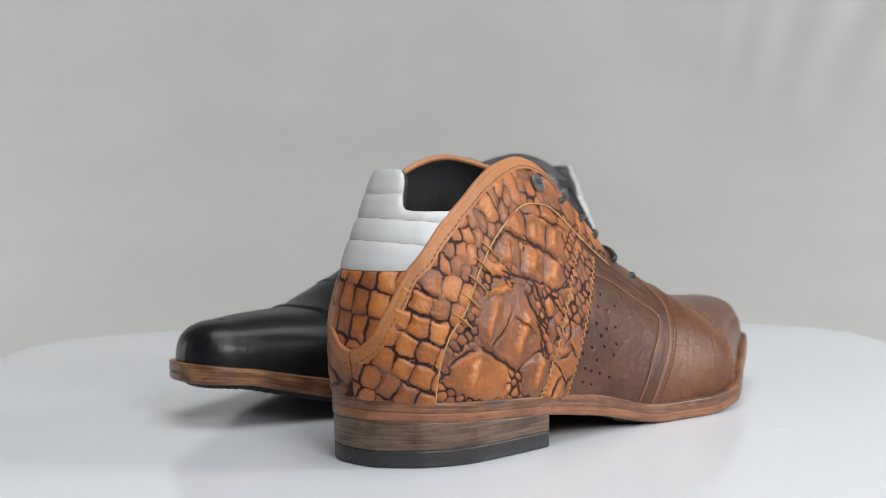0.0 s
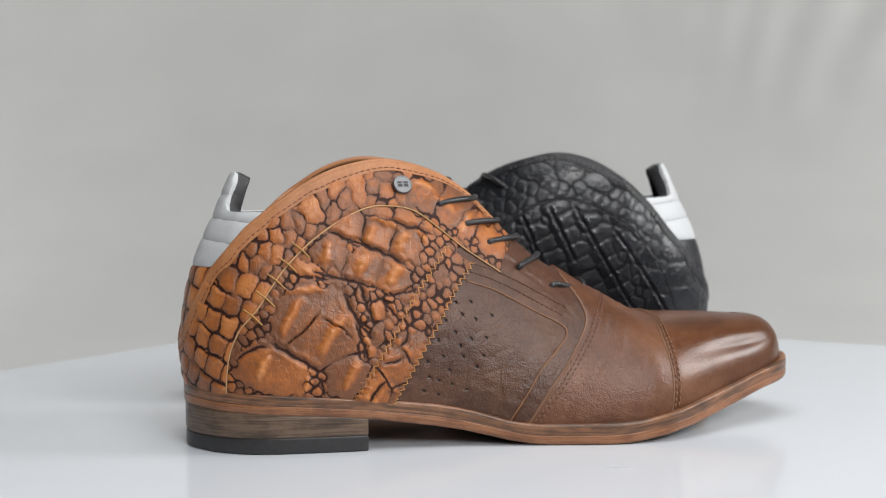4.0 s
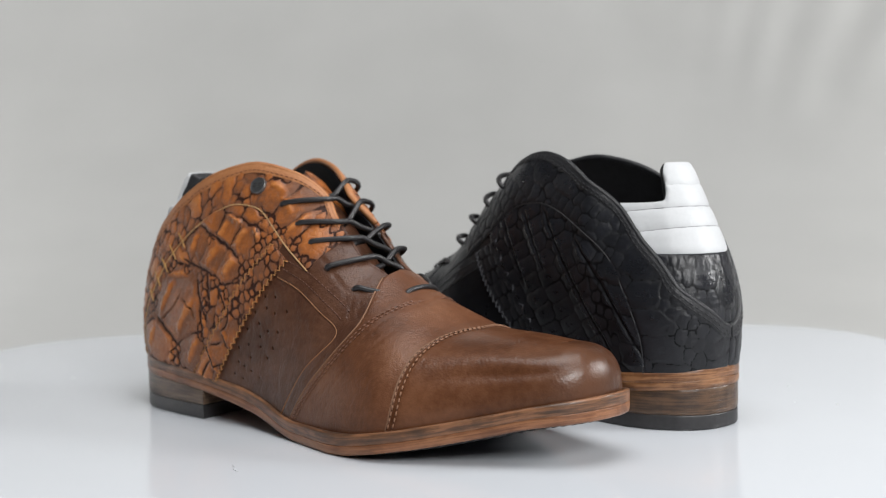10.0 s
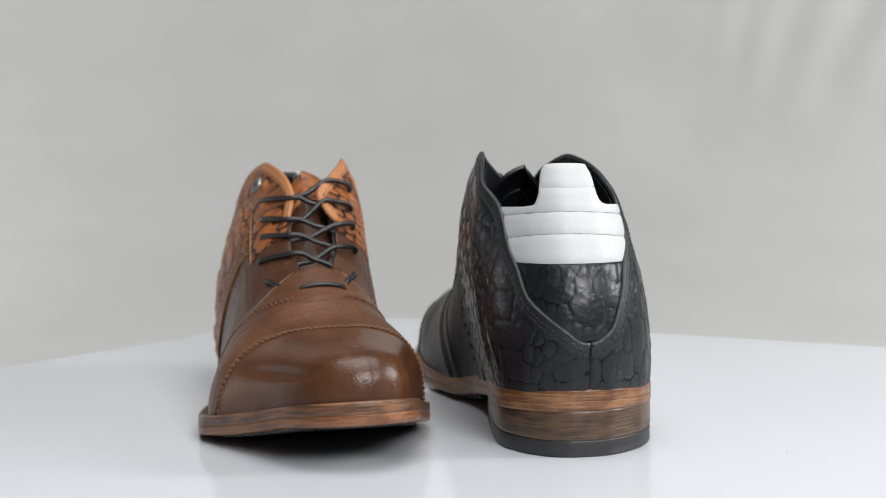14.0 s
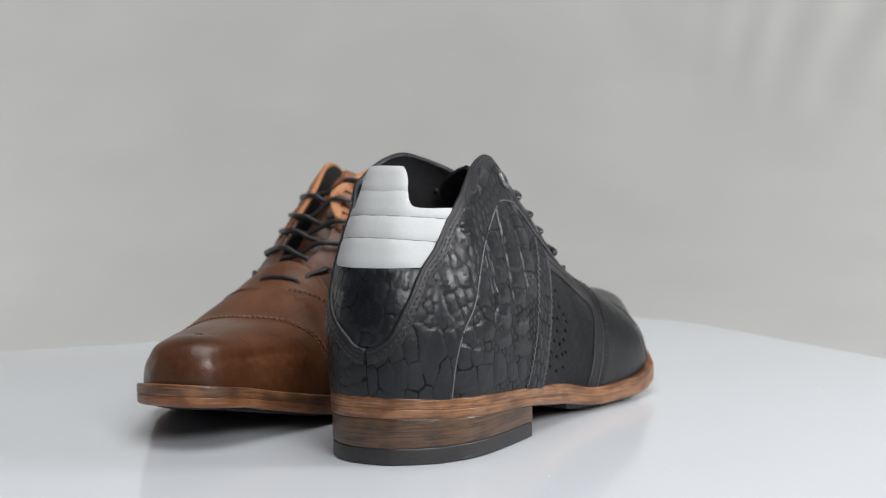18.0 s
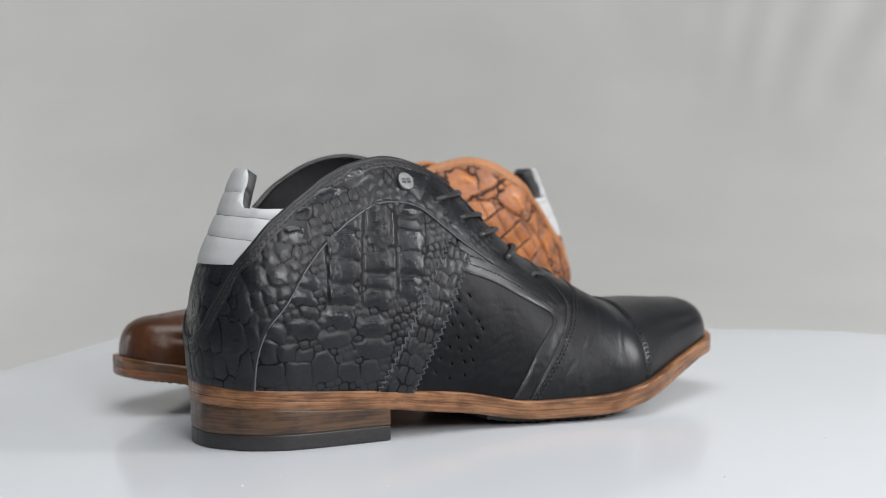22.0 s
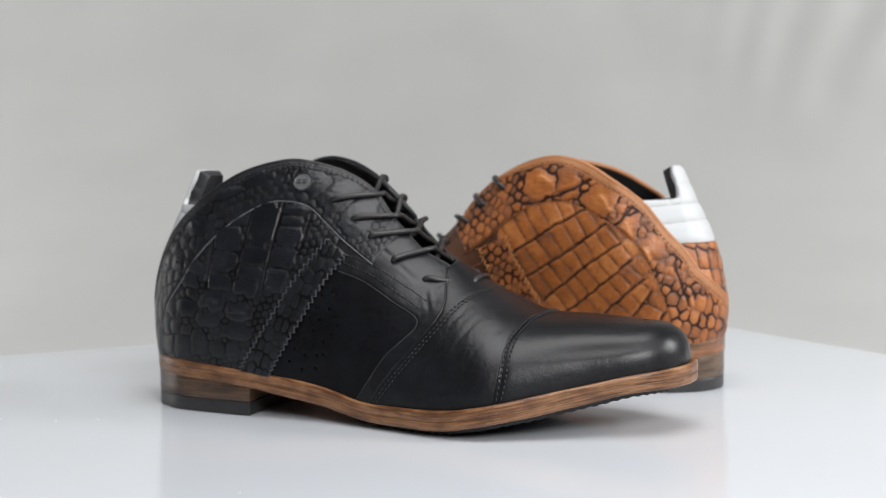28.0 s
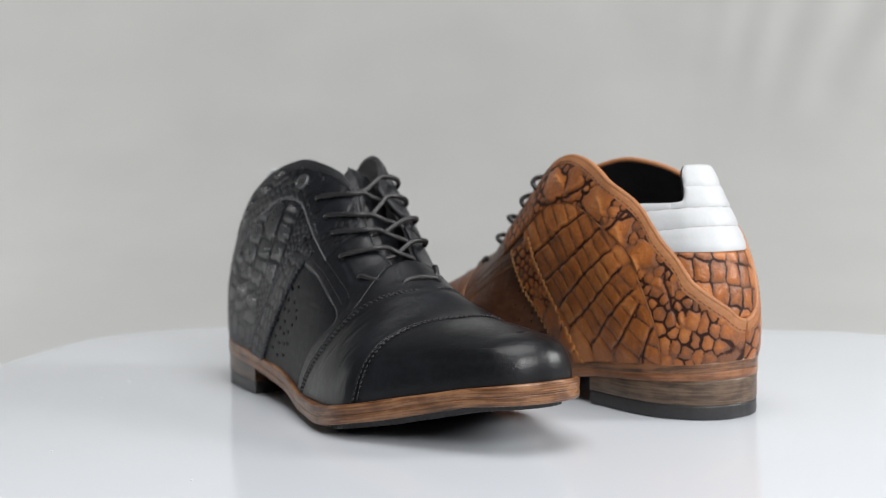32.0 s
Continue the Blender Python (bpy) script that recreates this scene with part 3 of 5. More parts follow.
def creased(folds=(), rough=0.16, long=10.0, tall=4.0, seed=0.0, share=1.0):
    """Wrinkles of smooth leather: single folds, each (x, z, turn, half length, half width, depth), over a gentle unevenness."""
    def relief(base):
        x, z = base[:, 0], base[:, 2]
        side = np.where(base[:, 1] > 0, 31.0, 0.0) + seed
        h = np.array([rough * noise.noise((a / long, b / tall, k)) + 0.45 * rough * noise.noise((a / (0.3 * long), b / (0.35 * tall), k + 9)) for a, b, k in zip(x, z, side)])
        bend = np.array([noise.noise((a / 14, b / 14, k + 4)) for a, b, k in zip(x, z, side)])
        for fx, fz, turn, half, wide, depth in folds:
            cf, sf = math.cos(radians(turn)), math.sin(radians(turn))
            u, v = (x - fx) * cf + (z - fz) * sf, -(x - fx) * sf + (z - fz) * cf + 1.6 * bend
            ends = np.clip(1.25 - 1.25 * np.abs(u / half), 0, 1)
            h -= share * depth * ends * (np.exp(-(v / wide) ** 2) - 0.6 * np.exp(-((v - 1.9 * wide) / wide) ** 2) - 0.35 * np.exp(-((v + 1.9 * wide) / wide) ** 2))
        return h, np.zeros(len(x)), np.zeros(len(x))
    relief.top = 1.0
    return relief


def scatter(rng, poly, rx, rz, turn, jitter=0.18, skew=0.0):
    """Seeds on a jittered brick grid inside an outline in x, z."""
    poly = np.asarray(poly, float)
    c, s = math.cos(radians(turn)), math.sin(radians(turn))
    mid = poly.mean(0)
    reach = np.abs(poly - mid).max() * 1.5
    out, row = [], 0
    v = -reach
    while v < reach:
        u = -reach + (rx if row % 2 else 0) * skew
        while u < reach:
            a, b = u + rng.uniform(-1, 1) * jitter * rx, v + rng.uniform(-1, 1) * jitter * rz
            out.append((mid[0] + a * c - b * s, mid[1] + a * s + b * c, rx * rng.uniform(0.85, 1.12), rz * rng.uniform(0.85, 1.12), turn))
            u += 2 * rx
        v += 2 * rz
        row += 1
    out = np.array(out)
    return out[inside(poly, out[:, :2])].tolist()


# ---- the shoe ----
COLLAR = {-1: [(181, 75.6), (168, 83.5), (157, 93.6), (146, 103), (136, 114), (123, 122.7), (110, 127.7), (97, 130.5), (86, 130.1), (70, 126.4),
               (57, 120.5), (43, 111.4), (36, 106), (28.5, 99.5), (19.3, 88.6), (13, 80), (6.2, 66.3), (2, 55)],
          1: [(181, 75.6), (168, 84.5), (156, 95), (147, 105), (138, 115), (123, 123.8), (107, 130), (92, 132.4), (76, 129), (61, 120.4),
              (45, 107.6), (37, 98.5), (30, 89.5), (21, 79.5), (13.5, 68.3), (3, 53)]}
V_FOOT = 49.0
# the seam of the collar over the quarter, and the two edges of the pinked strip
ARC = {-1: [(18.4, 24), (19.6, 41.7), (24.2, 55.1), (32.9, 65.9), (43.7, 81.5), (57, 94.4), (70.2, 103.3), (83.3, 109.1), (93.8, 110), (106.9, 107.2), (119.9, 97.2), (128, 90.5)],
       1: [(28, 24), (27.5, 38), (30, 50), (36, 65), (43.5, 79.5), (55, 91.5), (66, 98.8), (78, 105), (91, 108), (106, 105.5), (119, 97.2), (128, 90.5)]}
ZIG_BACK = {-1: [(121, 91), (103, 68), (93.5, 52.5), (70.6, 19)], 1: [(121, 88), (112, 68), (101.5, 49.5), (93.5, 36), (84, 19)]}
ZIG_FRONT = {-1: [(89, 17), (106.2, 44.1), (112.8, 54.3), (122.2, 69.7), (132.5, 83.0)], 1: [(101, 17), (114, 41), (126, 57.5), (134.5, 74), (138, 81)]}


def back_place(a, z):
    """The place in the flat at a mm round from the back seam (inner side positive) and height z."""
    a, z = np.broadcast_arrays(np.asarray(a, float), np.asarray(z, float))
    out = []
    for ai, zi in zip(a.ravel(), z.ravel()):
        side = 1 if ai > 0 else -1
        s = abs(ai) / PERI
        x0, _ = edge_of(side, s)
        zb = WELT_Z(x0) - 1.5
        tz = RIDGE_Z(np.clip(x0, 60, 272))
        f = min(1.0, max(0.0, float((zi - zb) / (tz - zb))))
        out.append((ai, 2 / np.pi * math.asin(f ** (float(POWER[side](x0)) / 2)) * TALL))
    return np.array(out)


def closed_outline(inset, n=170):
    q = 0.5 - 0.5 * np.cos(np.linspace(0, np.pi, n))
    q = 0.55 * q + 0.45 * np.linspace(0, 1, n)
    inset = np.broadcast_to(inset, (2 * n,))
    lx, ly = outline_inset(-1, q, inset[:n])
    mx, my = outline_inset(1, q[::-1], inset[n:])
    return np.c_[np.r_[lx, mx[1:-1]], np.r_[ly, my[1:-1]]]


def sole_layer(name, rings, mat, parent, label=""):
    """rings: (inset, height by x) from below upwards; the rubbed edge wavers a little."""
    made = []
    wear = np.array([0.22 * noise.noise((k / 9.0, 3.7, 0.3)) + 0.12 * noise.noise((k / 2.5, 3.7, 5.3)) for k in range(340)])
    for inset, height in rings:
        o = closed_outline(inset + wear)
        made.append(np.c_[o, height(np.clip(o[:, 0], 0, 305))])
    n = 170
    verts, faces = rings_mesh(made, False, False)
    m = len(made[0])
    for base, up in ((0, False), ((len(made) - 1) * m, True)):
        for i in range(n - 1):
            a, b = base + i, base + i + 1
            c, d = base + (m - i) % m, base + (m - i - 1) % m
            f = [a, b, d, c] if up else [c, d, b, a]
            f = list(dict.fromkeys(f))
            if len(f) > 2:
                faces.append(tuple(f))
    ob = link_mesh(name, verts, faces, mat, parent, label, attributes={"layer": (verts[:, 2] - SOLE_Z(np.clip(verts[:, 0], 0, 305))) / 1000})
    return ob


def heel_layer(name, z0, z1, mat, parent, inset=0.6, label="", front=80.0, round_lo=0.6):
    """A slice of the heel block: the sole's outline as far as the breast, with a straight front."""
    q = np.linspace(0, 1, 700)
    rings = []
    for k, (f, extra) in enumerate(((0, round_lo), (0.06, 0.12), (0.12, 0), (0.9, 0), (0.97, 0.1), (1.0, 0.3))):
        lx, ly = outline_inset(-1, q, inset + extra)
        mx, my = outline_inset(1, q, inset + extra)
        keep = lambda x: x < front - 0.2
        lat = np.c_[lx[keep(lx)], ly[keep(lx)]]
        med = np.c_[mx[keep(mx)], my[keep(mx)]]
        lat = np.vstack([lat, [front - extra, np.interp(front, lx[:400], ly[:400])]])
        med = np.vstack([med, [front - extra, np.interp(front, mx[:400], my[:400])]])
        lat, med = resample(lat, 1.0), resample(med, 1.0)
        lat = np.stack([np.interp(np.linspace(0, 1, 90), np.linspace(0, 1, len(lat)), lat[:, j]) for j in (0, 1)], 1)
        med = np.stack([np.interp(np.linspace(0, 1, 90), np.linspace(0, 1, len(med)), med[:, j]) for j in (0, 1)], 1)
        breast = np.stack([np.interp(np.linspace(0, 1, 14)[1:-1], [0, 0.5, 1], [lat[-1, j], (lat[-1, j] + med[-1, j]) / 2 - (4 if j == 0 else 0), med[-1, j]]) for j in (0, 1)], 1)
        o = np.vstack([lat, breast, med[::-1][:-1]])
        lo, hi = z0(o[:, 0]), z1(o[:, 0])
        rings.append(np.c_[o, lo + (hi - lo) * f])
    v, f = rings_mesh(rings)
    ob = link_mesh(name, v, f, mat, parent, label, attributes={"layer": v[:, 2] / 1000 - 0.05})
    ob.data.set_sharp_from_angle(angle=radians(35))
    return ob


def cap_line(n=41):
    """Where the toe cap begins: s for each v, on either side."""
    pts = np.array([(219, 9), (220.8, 16), (222, 24), (222.5, 34), (223, 44), (225.5, 50)])
    v = np.linspace(0, 1, n)
    out = {}
    for side in (-1, 1):
        f = find(side, *catmull(pts, 8).T)
        o = np.argsort(f[:, 1])
        sv = np.abs(f[o, 0])
        out[side] = np.interp(v, np.r_[0, f[o, 1], 1], np.r_[sv[0], sv, sv[-1] + 0.010])
    ridge = 0.5 * (out[-1][-1] + out[1][-1])
    for side in (-1, 1):
        out[side] = out[side] + (ridge - out[side][-1]) * v ** 4
    return v, out


def toe_cap(mat, parent, label, deep):
    v, line = cap_line()
    ns = 60
    rows = []
    for k in range(2 * ns - 1):
        side = -1 if k < ns else 1
        q = (k if k < ns else 2 * ns - 2 - k) / (ns - 1)
        s = line[side] + (1 - line[side]) * q
        e = np.clip((k if k < ns else 2 * ns - 2 - k) / 3.0, 0, 1)
        lift = 0.5 + 1.3 * math.sqrt(e)
        # soft folds along the sides of the toe box
        fold = deep * (np.exp(-((v - 0.34) / 0.07) ** 2) - 0.35 * np.exp(-((v - 0.5) / 0.1) ** 2)) * np.sin(np.pi * np.clip(q * 1.15, 0, 1)) ** 2
        p = last(side, s, v)
        nor = form_normal(side * np.clip(s, 0, 0.997), v)
        if q > 0.94:
            t = (q - 0.94) / 0.06
            nor = nor * (1 - t) + form_normal(-side * np.clip(s, 0, 0.997), v) * t * 0.5 + nor * t * 0.5
            nor /= np.linalg.norm(nor, axis=1)[:, None]
        rows.append(p + nor * (lift - fold)[:, None])
    verts = np.vstack(rows)
    m = len(v)
    remap = np.arange(len(verts))
    top = m - 1
    for k in range(ns - 1):
        a, b = k * m + top, (2 * ns - 2 - k) * m + top
        mid = (verts[a] + verts[b]) / 2
        verts[a] = verts[b] = mid
        remap[b] = a
    faces = []
    for k in range(2 * ns - 2):
        for j in range(m - 1):
            f = [remap[k * m + j], remap[(k + 1) * m + j], remap[(k + 1) * m + j + 1], remap[k * m + j + 1]]
            f = list(dict.fromkeys(int(i) for i in f))
            if len(f) > 2:
                faces.append(tuple(f))
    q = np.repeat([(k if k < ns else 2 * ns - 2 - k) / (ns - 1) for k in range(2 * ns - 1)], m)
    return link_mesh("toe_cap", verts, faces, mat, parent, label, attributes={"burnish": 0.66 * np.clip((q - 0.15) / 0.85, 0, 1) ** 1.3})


def mirror_ridge(flat):
    """A line on the inner side, told as the far side of the ridge."""
    return np.c_[-flat[:, 0], 2 * TALL - flat[:, 1]]


def strip_along(line, width, lift0=0.0):
    """The outline of a band that lies to the right of a line in the flat."""
    r = resample(line, 1.6)
    t = np.gradient(r, axis=0)
    k = np.ones(5) / 5
    t = np.stack([np.convolve(np.pad(t[:, j], 2, "edge"), k, "valid") for j in (0, 1)], 1)
    t /= np.linalg.norm(t, axis=1)[:, None]
    n = np.c_[t[:, 1], -t[:, 0]]
    return r, r + n * width


LACE_RUN = (19.0, 18.0, 16.0, 13.0)


def lace_cords(parent, mat):
    """Five rows of waxed round cord: each end leaves its eyelet, rides over the facing and dives into the gap."""
    eye = {}
    for side in (-1, 1):
        p = np.array([(119.3, 109.7), (131.7, 100.1), (142.3, 91.2), (156.3, 79.4), (172.8, 70.0)])
        if side > 0:
            p = np.array([(123, 115.0), (135.5, 105), (146.5, 95.3), (159, 83.6), (174, 72.5)])
        eye[side] = to_flat(find(side, p[:, 0], p[:, 1]))
    rng = np.random.RandomState(5)
    lines = {k: side_curve(k, [p for p in COLLAR[k] if p[0] > 90]) for k in (-1, 1)}
    rims = {k: on_form(lines[k], 0.0) for k in (-1, 1)}

    def lip(k, px, up):
        return on_form(lines[k][[int(np.argmin(np.abs(rims[k][:, 0] - px)))]], up)[0]
    for row in range(4):
        for side in (-1, 1):
            e = eye[side][row]
            start = on_form(e[None], 1.6)[0]
            nor = form_normal(np.array([e[0] / PERI]), np.array([e[1] / TALL]))[0]
            x = start[0]
            edge = lip(side, x + (LACE_RUN[row] if side < 0 else 7.0), 2.5)
            far = lip(-side, edge[0] + 4.0 + rng.uniform(-1, 1), -1.2)
            arch = (2.0 if side < 0 else 3.6) + rng.uniform(-0.4, 0.6)
            over = 1.6 if side < 0 else -0.6
            pts = [start - nor * 3, start + nor * 1.0, start * 0.72 + edge * 0.28 + nor * arch, start * 0.3 + edge * 0.7 + nor * arch * 0.9, edge + (0, 0, 0.7),
                   edge * 0.72 + far * 0.28 + (0, 0, 0.5 + over), edge * 0.4 + far * 0.6 + (0, 0, over - 0.8), far, far + (2.5, -side * 4.0, -4.5)]
            path = resample(catmull([np.asarray(q, float) for q in pts], 8), 0.8)
            v, f = tube_mesh(path, 1.4, 9)
            link_mesh("lace_cord", v, f, mat, parent)
    # the lowest row: a straight bar over the vamp, and the ends that slip under it
    xb = 195.0
    z = float(RIDGE_Z(xb))
    pts = [(xb - 1, -12, z - 6), (xb - 0.5, -10.5, z - 0.2), (xb, -7, z + 1.6), (xb + 0.4, 0, z + 2.4), (xb, 7.5, z + 1.6), (xb - 0.5, 11, z - 0.2), (xb - 1, 12.5, z - 6)]
    v, f = tube_mesh(resample(catmull(pts, 8), 0.8), 1.3, 9)
    link_mesh("lace_bar", v, f, mat, parent)
    for side in (-1, 1):
        e = eye[side][4]
        start = on_form(e[None], 0.2)[0]
        nor = form_normal(np.array([e[0] / PERI]), np.array([e[1] / TALL]))[0]
        end = np.array([start[0] + 13.0, start[1] - side * 6.0, start[2] - 1.6])
        path = resample(catmull([start - nor * 3, start + nor * 0.6, start + nor * 1.5 + (2.5, -side * 1.0, 0.4), (start + end) / 2 + nor * 1.6, end + nor * 0.4, end + nor * -2 + (3, 0, -2)], 8), 0.8)
        v, f = tube_mesh(path, 1.4, 9)
        link_mesh("lace_end", v, f, mat, parent)
    return eye


def disc_on(flat, radius, lift, height, n=20):
    """A small disc standing on the last: rings from its foot to its top."""
    s, w = np.array([flat[0] / PERI]), np.array([flat[1] / TALL])
    c, nor = form(s, w)[0], form_normal(s, w)[0]
    a = np.cross(nor, (0, 0, 1.0))
    a /= np.linalg.norm(a)
    b = np.cross(nor, a)
    ang = np.linspace(0, 2 * np.pi, n, endpoint=False)
    rings = [c + nor * (lift + h) + radius * r * (np.cos(ang)[:, None] * a + np.sin(ang)[:, None] * b)
             for r, h in ((1, 0), (1.0, height * 0.6), (0.93, height), (0.86, height), (0.84, height - 0.15))]
    return rings, (c, nor, a, b)


HOLES = {True: [(122.9, 65.6), (130.2, 65.5), (117.5, 57.6), (121.7, 52.2), (129, 48.9), (131.8, 57.7), (123.7, 46.1), (124.9, 41.1), (134.3, 41.2), (136.2, 49.1), (131, 36.2), (117.9, 35.3), (113.1, 30.7),
                (119, 28.9), (125.8, 26.2), (108.6, 32.6), (139.8, 59), (113.5, 49), (115.5, 41.6), (108, 39.5), (112.5, 24.5), (106, 26.4), (125.5, 60)],
         False: [(120.5, 67.4), (127.7, 64.3), (121.3, 62.6), (115.1, 60.4), (111, 58), (119, 56.9), (126.5, 56), (130.6, 52), (132.2, 48.2), (128.6, 43.9), (121.3, 50.9), (115.5, 51.6), (109.4, 49.8), (113.1, 41.1),
                 (109, 45.4), (118.2, 45.2), (124.5, 39.9), (119, 38.6), (107.6, 36.3), (113.5, 33.1), (120.6, 33.2), (125, 33.5), (120.2, 26.8), (111.9, 26.4), (104.5, 29.9)]}


def holes_flat(side, is_brown):
    """Centres of the punched holes."""
    return to_flat(find(side, *np.array(HOLES[is_brown]).T))


def build_shoe(style):
    shoe = new("shoe")
    tagged(shoe, style["label"], "shoe", "pair of shoes on the board")
    M = style["mats"]
    WARP["rise"] = style["rise"]
    # sole
    zw = lambda x: WELT_Z(x)
    mid = lambda x: 0.5 * (WELT_Z(x) + SOLE_Z(x)) - 0.3
    sole_layer("outsole", [(3.0, lambda x: SOLE_Z(x) + 0.02), (1.0, lambda x: SOLE_Z(x) + 0.1), (0.4, lambda x: SOLE_Z(x) + 0.5), (0.08, lambda x: SOLE_Z(x) + 1.1), (0.0, lambda x: 0.5 * (SOLE_Z(x) + mid(x))), (0.0, lambda x: mid(x) - 0.5), (0.06, lambda x: mid(x) - 0.15), (0.3, mid)], M["outsole"], shoe, style["outsole_label"])
    sole_layer("welt", [(0.3, lambda x: mid(x) + 0.02), (0.06, lambda x: mid(x) + 0.15), (0.0, lambda x: mid(x) + 0.5), (-0.05, lambda x: 0.5 * (mid(x) + zw(x))), (-0.05, lambda x: zw(x) - 1.0), (0.15, lambda x: zw(x) - 0.4), (0.8, lambda x: zw(x) - 0.05), (1.8, lambda x: zw(x) + 0.1), (2.6, lambda x: zw(x) - 0.3), (8, lambda x: zw(x) - 0.3)], M["welt"], shoe, style["welt_label"])
    heel_layer("heel_block", lambda x: 7.4 + 0 * x, lambda x: SOLE_Z(x) + 0.3, M["heel"], shoe, 0.5, style["heel_label"], 80)
    heel_layer("heel_lift", lambda x: 0 * x, lambda x: 7.3 + 0 * x, M["rubber"], shoe, 0.7, "black rubber heel lift", 80, 1.2)
    # rubber half sole
    nq = 150
    q = np.linspace(0.44, 0.985, nq)
    teeth = np.where(np.arange(nq) % 4 < 2, 0.0, 0.4)
    lx, ly = outline_inset(-1, q, 8.0 + 0.6 * teeth)
    mx, my = outline_inset(1, q, 8.0 + 0.6 * teeth)
    top = np.vstack([np.c_[lx, ly, SOLE_Z(lx) + 0.3], np.c_[mx, my, SOLE_Z(mx) + 0.3]])
    low = top - np.c_[np.zeros((2 * nq, 2)), style["pad"] - np.r_[teeth, teeth]]
    low[:, 2] = np.maximum(low[:, 2], 0.0 - style["sunk"])
    v = np.vstack([top, low])
    f = []
    for i in range(nq - 1):
        f += [(2 * nq + i, 2 * nq + i + 1, 3 * nq + i + 1, 3 * nq + i), (i, i + 1, 2 * nq + i + 1, 2 * nq + i), (nq + i + 1, nq + i, 3 * nq + i, 3 * nq + i + 1)]
    f += [(0, 2 * nq, 3 * nq, nq), (nq - 1, 2 * nq - 1, 4 * nq - 1, 3 * nq - 1)]
    link_mesh("rubber_half_sole", v, f, M["rubber"], shoe, "ribbed black rubber half sole", smooth=False)
    # upper: smooth leather
    vline, cl = cap_line()
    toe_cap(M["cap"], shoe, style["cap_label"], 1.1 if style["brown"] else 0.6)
    back_edge = [(151, 6), (163.7, 24.3), (174.4, 37.4), (185, 51.8), (186.5, 59), (183.5, 68), (180.5, 74.5)]
    lat_v = side_curve(-1, back_edge)
    med_v = mirror_ridge(side_curve(1, back_edge))
    cap_l = np.c_[-(cl[-1] + 0.004) * PERI, vline * TALL]
    cap_m = np.c_[-(cl[1] + 0.004) * PERI, (2 - vline) * TALL]
    vamp_poly = run(base_line(lat_v[0, 0] / PERI, cap_l[0, 0] / PERI), cap_l, cap_m[::-1], base_line(cap_m[0, 0] / PERI, med_v[0, 0] / PERI, 2.0), med_v, lat_v[::-1])
    vamp_folds = [(196, 52, 62, 9, 1.1, 0.45), (203, 46, 58, 10, 1.2, 0.40), (188, 33, 55, 12, 1.0, 0.35), (210, 36, 70, 9, 0.9, 0.30), (179, 26, 48, 9, 0.9, 0.30), (214, 22, 80, 8, 0.8, 0.22), (200, 62, 20, 8, 1.1, 0.35), (199, 22, 62, 8, 0.8, 0.25)]
    panel("vamp", vamp_poly, M["vamp"], shoe, 1.5, 2.2, 1.3, creased(vamp_folds, 0.10, 6.0, 9.0, 2.0, 0.55 if style["brown"] else 0.4), style["vamp_label"])
    for side in (-1, 1):
        tag = "outer" if side < 0 else "inner"
        # punched side panel
        pf = [(143, 6), (153, 22.3), (161, 34.1), (169, 41.9), (175, 48.4), (173.5, 53), (161.4, 59.6), (143.2, 69.8), (129, 75), (118, 78)]
        pb = [(118, 78), (104, 58), (92, 40), (80, 14)]
        a, b = side_curve(side, [(p[0] + 1, p[1] + 1) for p in pf]), side_curve(side, pb)
        hs = holes_flat(side, style["brown"])
        ang = np.linspace(0, 2 * np.pi, 10, endpoint=False)
        rings = [h + (0.75 if style["brown"] else 0.95) * np.c_[np.cos(ang), np.sin(ang)] for h in hs]
        poly = run(base_line(b[-1, 0] / PERI, a[0, 0] / PERI), a, b)
        rings = [r for r in rings if inside(poly, r).all()]
        side_folds = [(136, 52, 12, 16, 0.9, 0.22), (142, 42, 20, 14, 0.9, 0.25), (138, 34, 24, 12, 0.8, 0.22), (146, 28, 40, 9, 0.8, 0.22), (150, 55, -8, 10, 0.8, 0.2), (128, 24, 15, 10, 0.8, 0.2)]
        panel("punched_panel", poly, M["side"], shoe, 0.5, 1.6, 1.2, creased(side_folds, 0.17 if style["brown"] else 0.09, 7.0, 3.4, 7.0, 0.7 if style["brown"] else 0.5), style["side_label"], rings, 0.2)
        # facing with the eyelets
        f1 = side_curve(side, pf[:-1] + [(122, 84)])
        f2 = side_curve(side, [(122, 84), (130, 93), (139, 97), (150, 99.5)])
        f3 = side_curve(side, [(150, 99.5), (157, 93.0), (168, 83.0), (182, 75.0)])
        f4 = side_curve(side, [(182, 75.0), (186, 68), (190, 58), (188, 50), (177, 36), (167, 23), (156, 6)])
        panel("facing", run(base_line(f4[-1, 0] / PERI, f1[0, 0] / PERI), f1, f2, f3, f4), M["facing"], shoe, 1.1, 1.6, 1.3, creased([(150, 84, -30, 14, 1.0, 0.3), (163, 74, -35, 12, 0.9, 0.3), (178, 60, -60, 8, 0.9, 0.3), (168, 32, 52, 10, 0.9, 0.35)], 0.13, 5.0, 3.0, 3.0, 0.7), style["facing_label"])
        v, f = tube_mesh(resample(on_form(f3, 0.2), 1.2), 1.1, 7)
        link_mesh("facing_edge", v, f, M["facing"], shoe)
        # embossed leather
        arc, zig1, zig2 = ARC[side], ZIG_BACK[side], ZIG_FRONT[side]
        al = side_curve(side, [(p[0] - 1.2, p[1] + 1.0) for p in arc])
        z1 = side_curve(side, [(p[0] + 5, p[1] - 2) for p in zig1])
        main = run(al, z1, base_line(z1[-1, 0] / PERI, al[0, 0] / PERI))
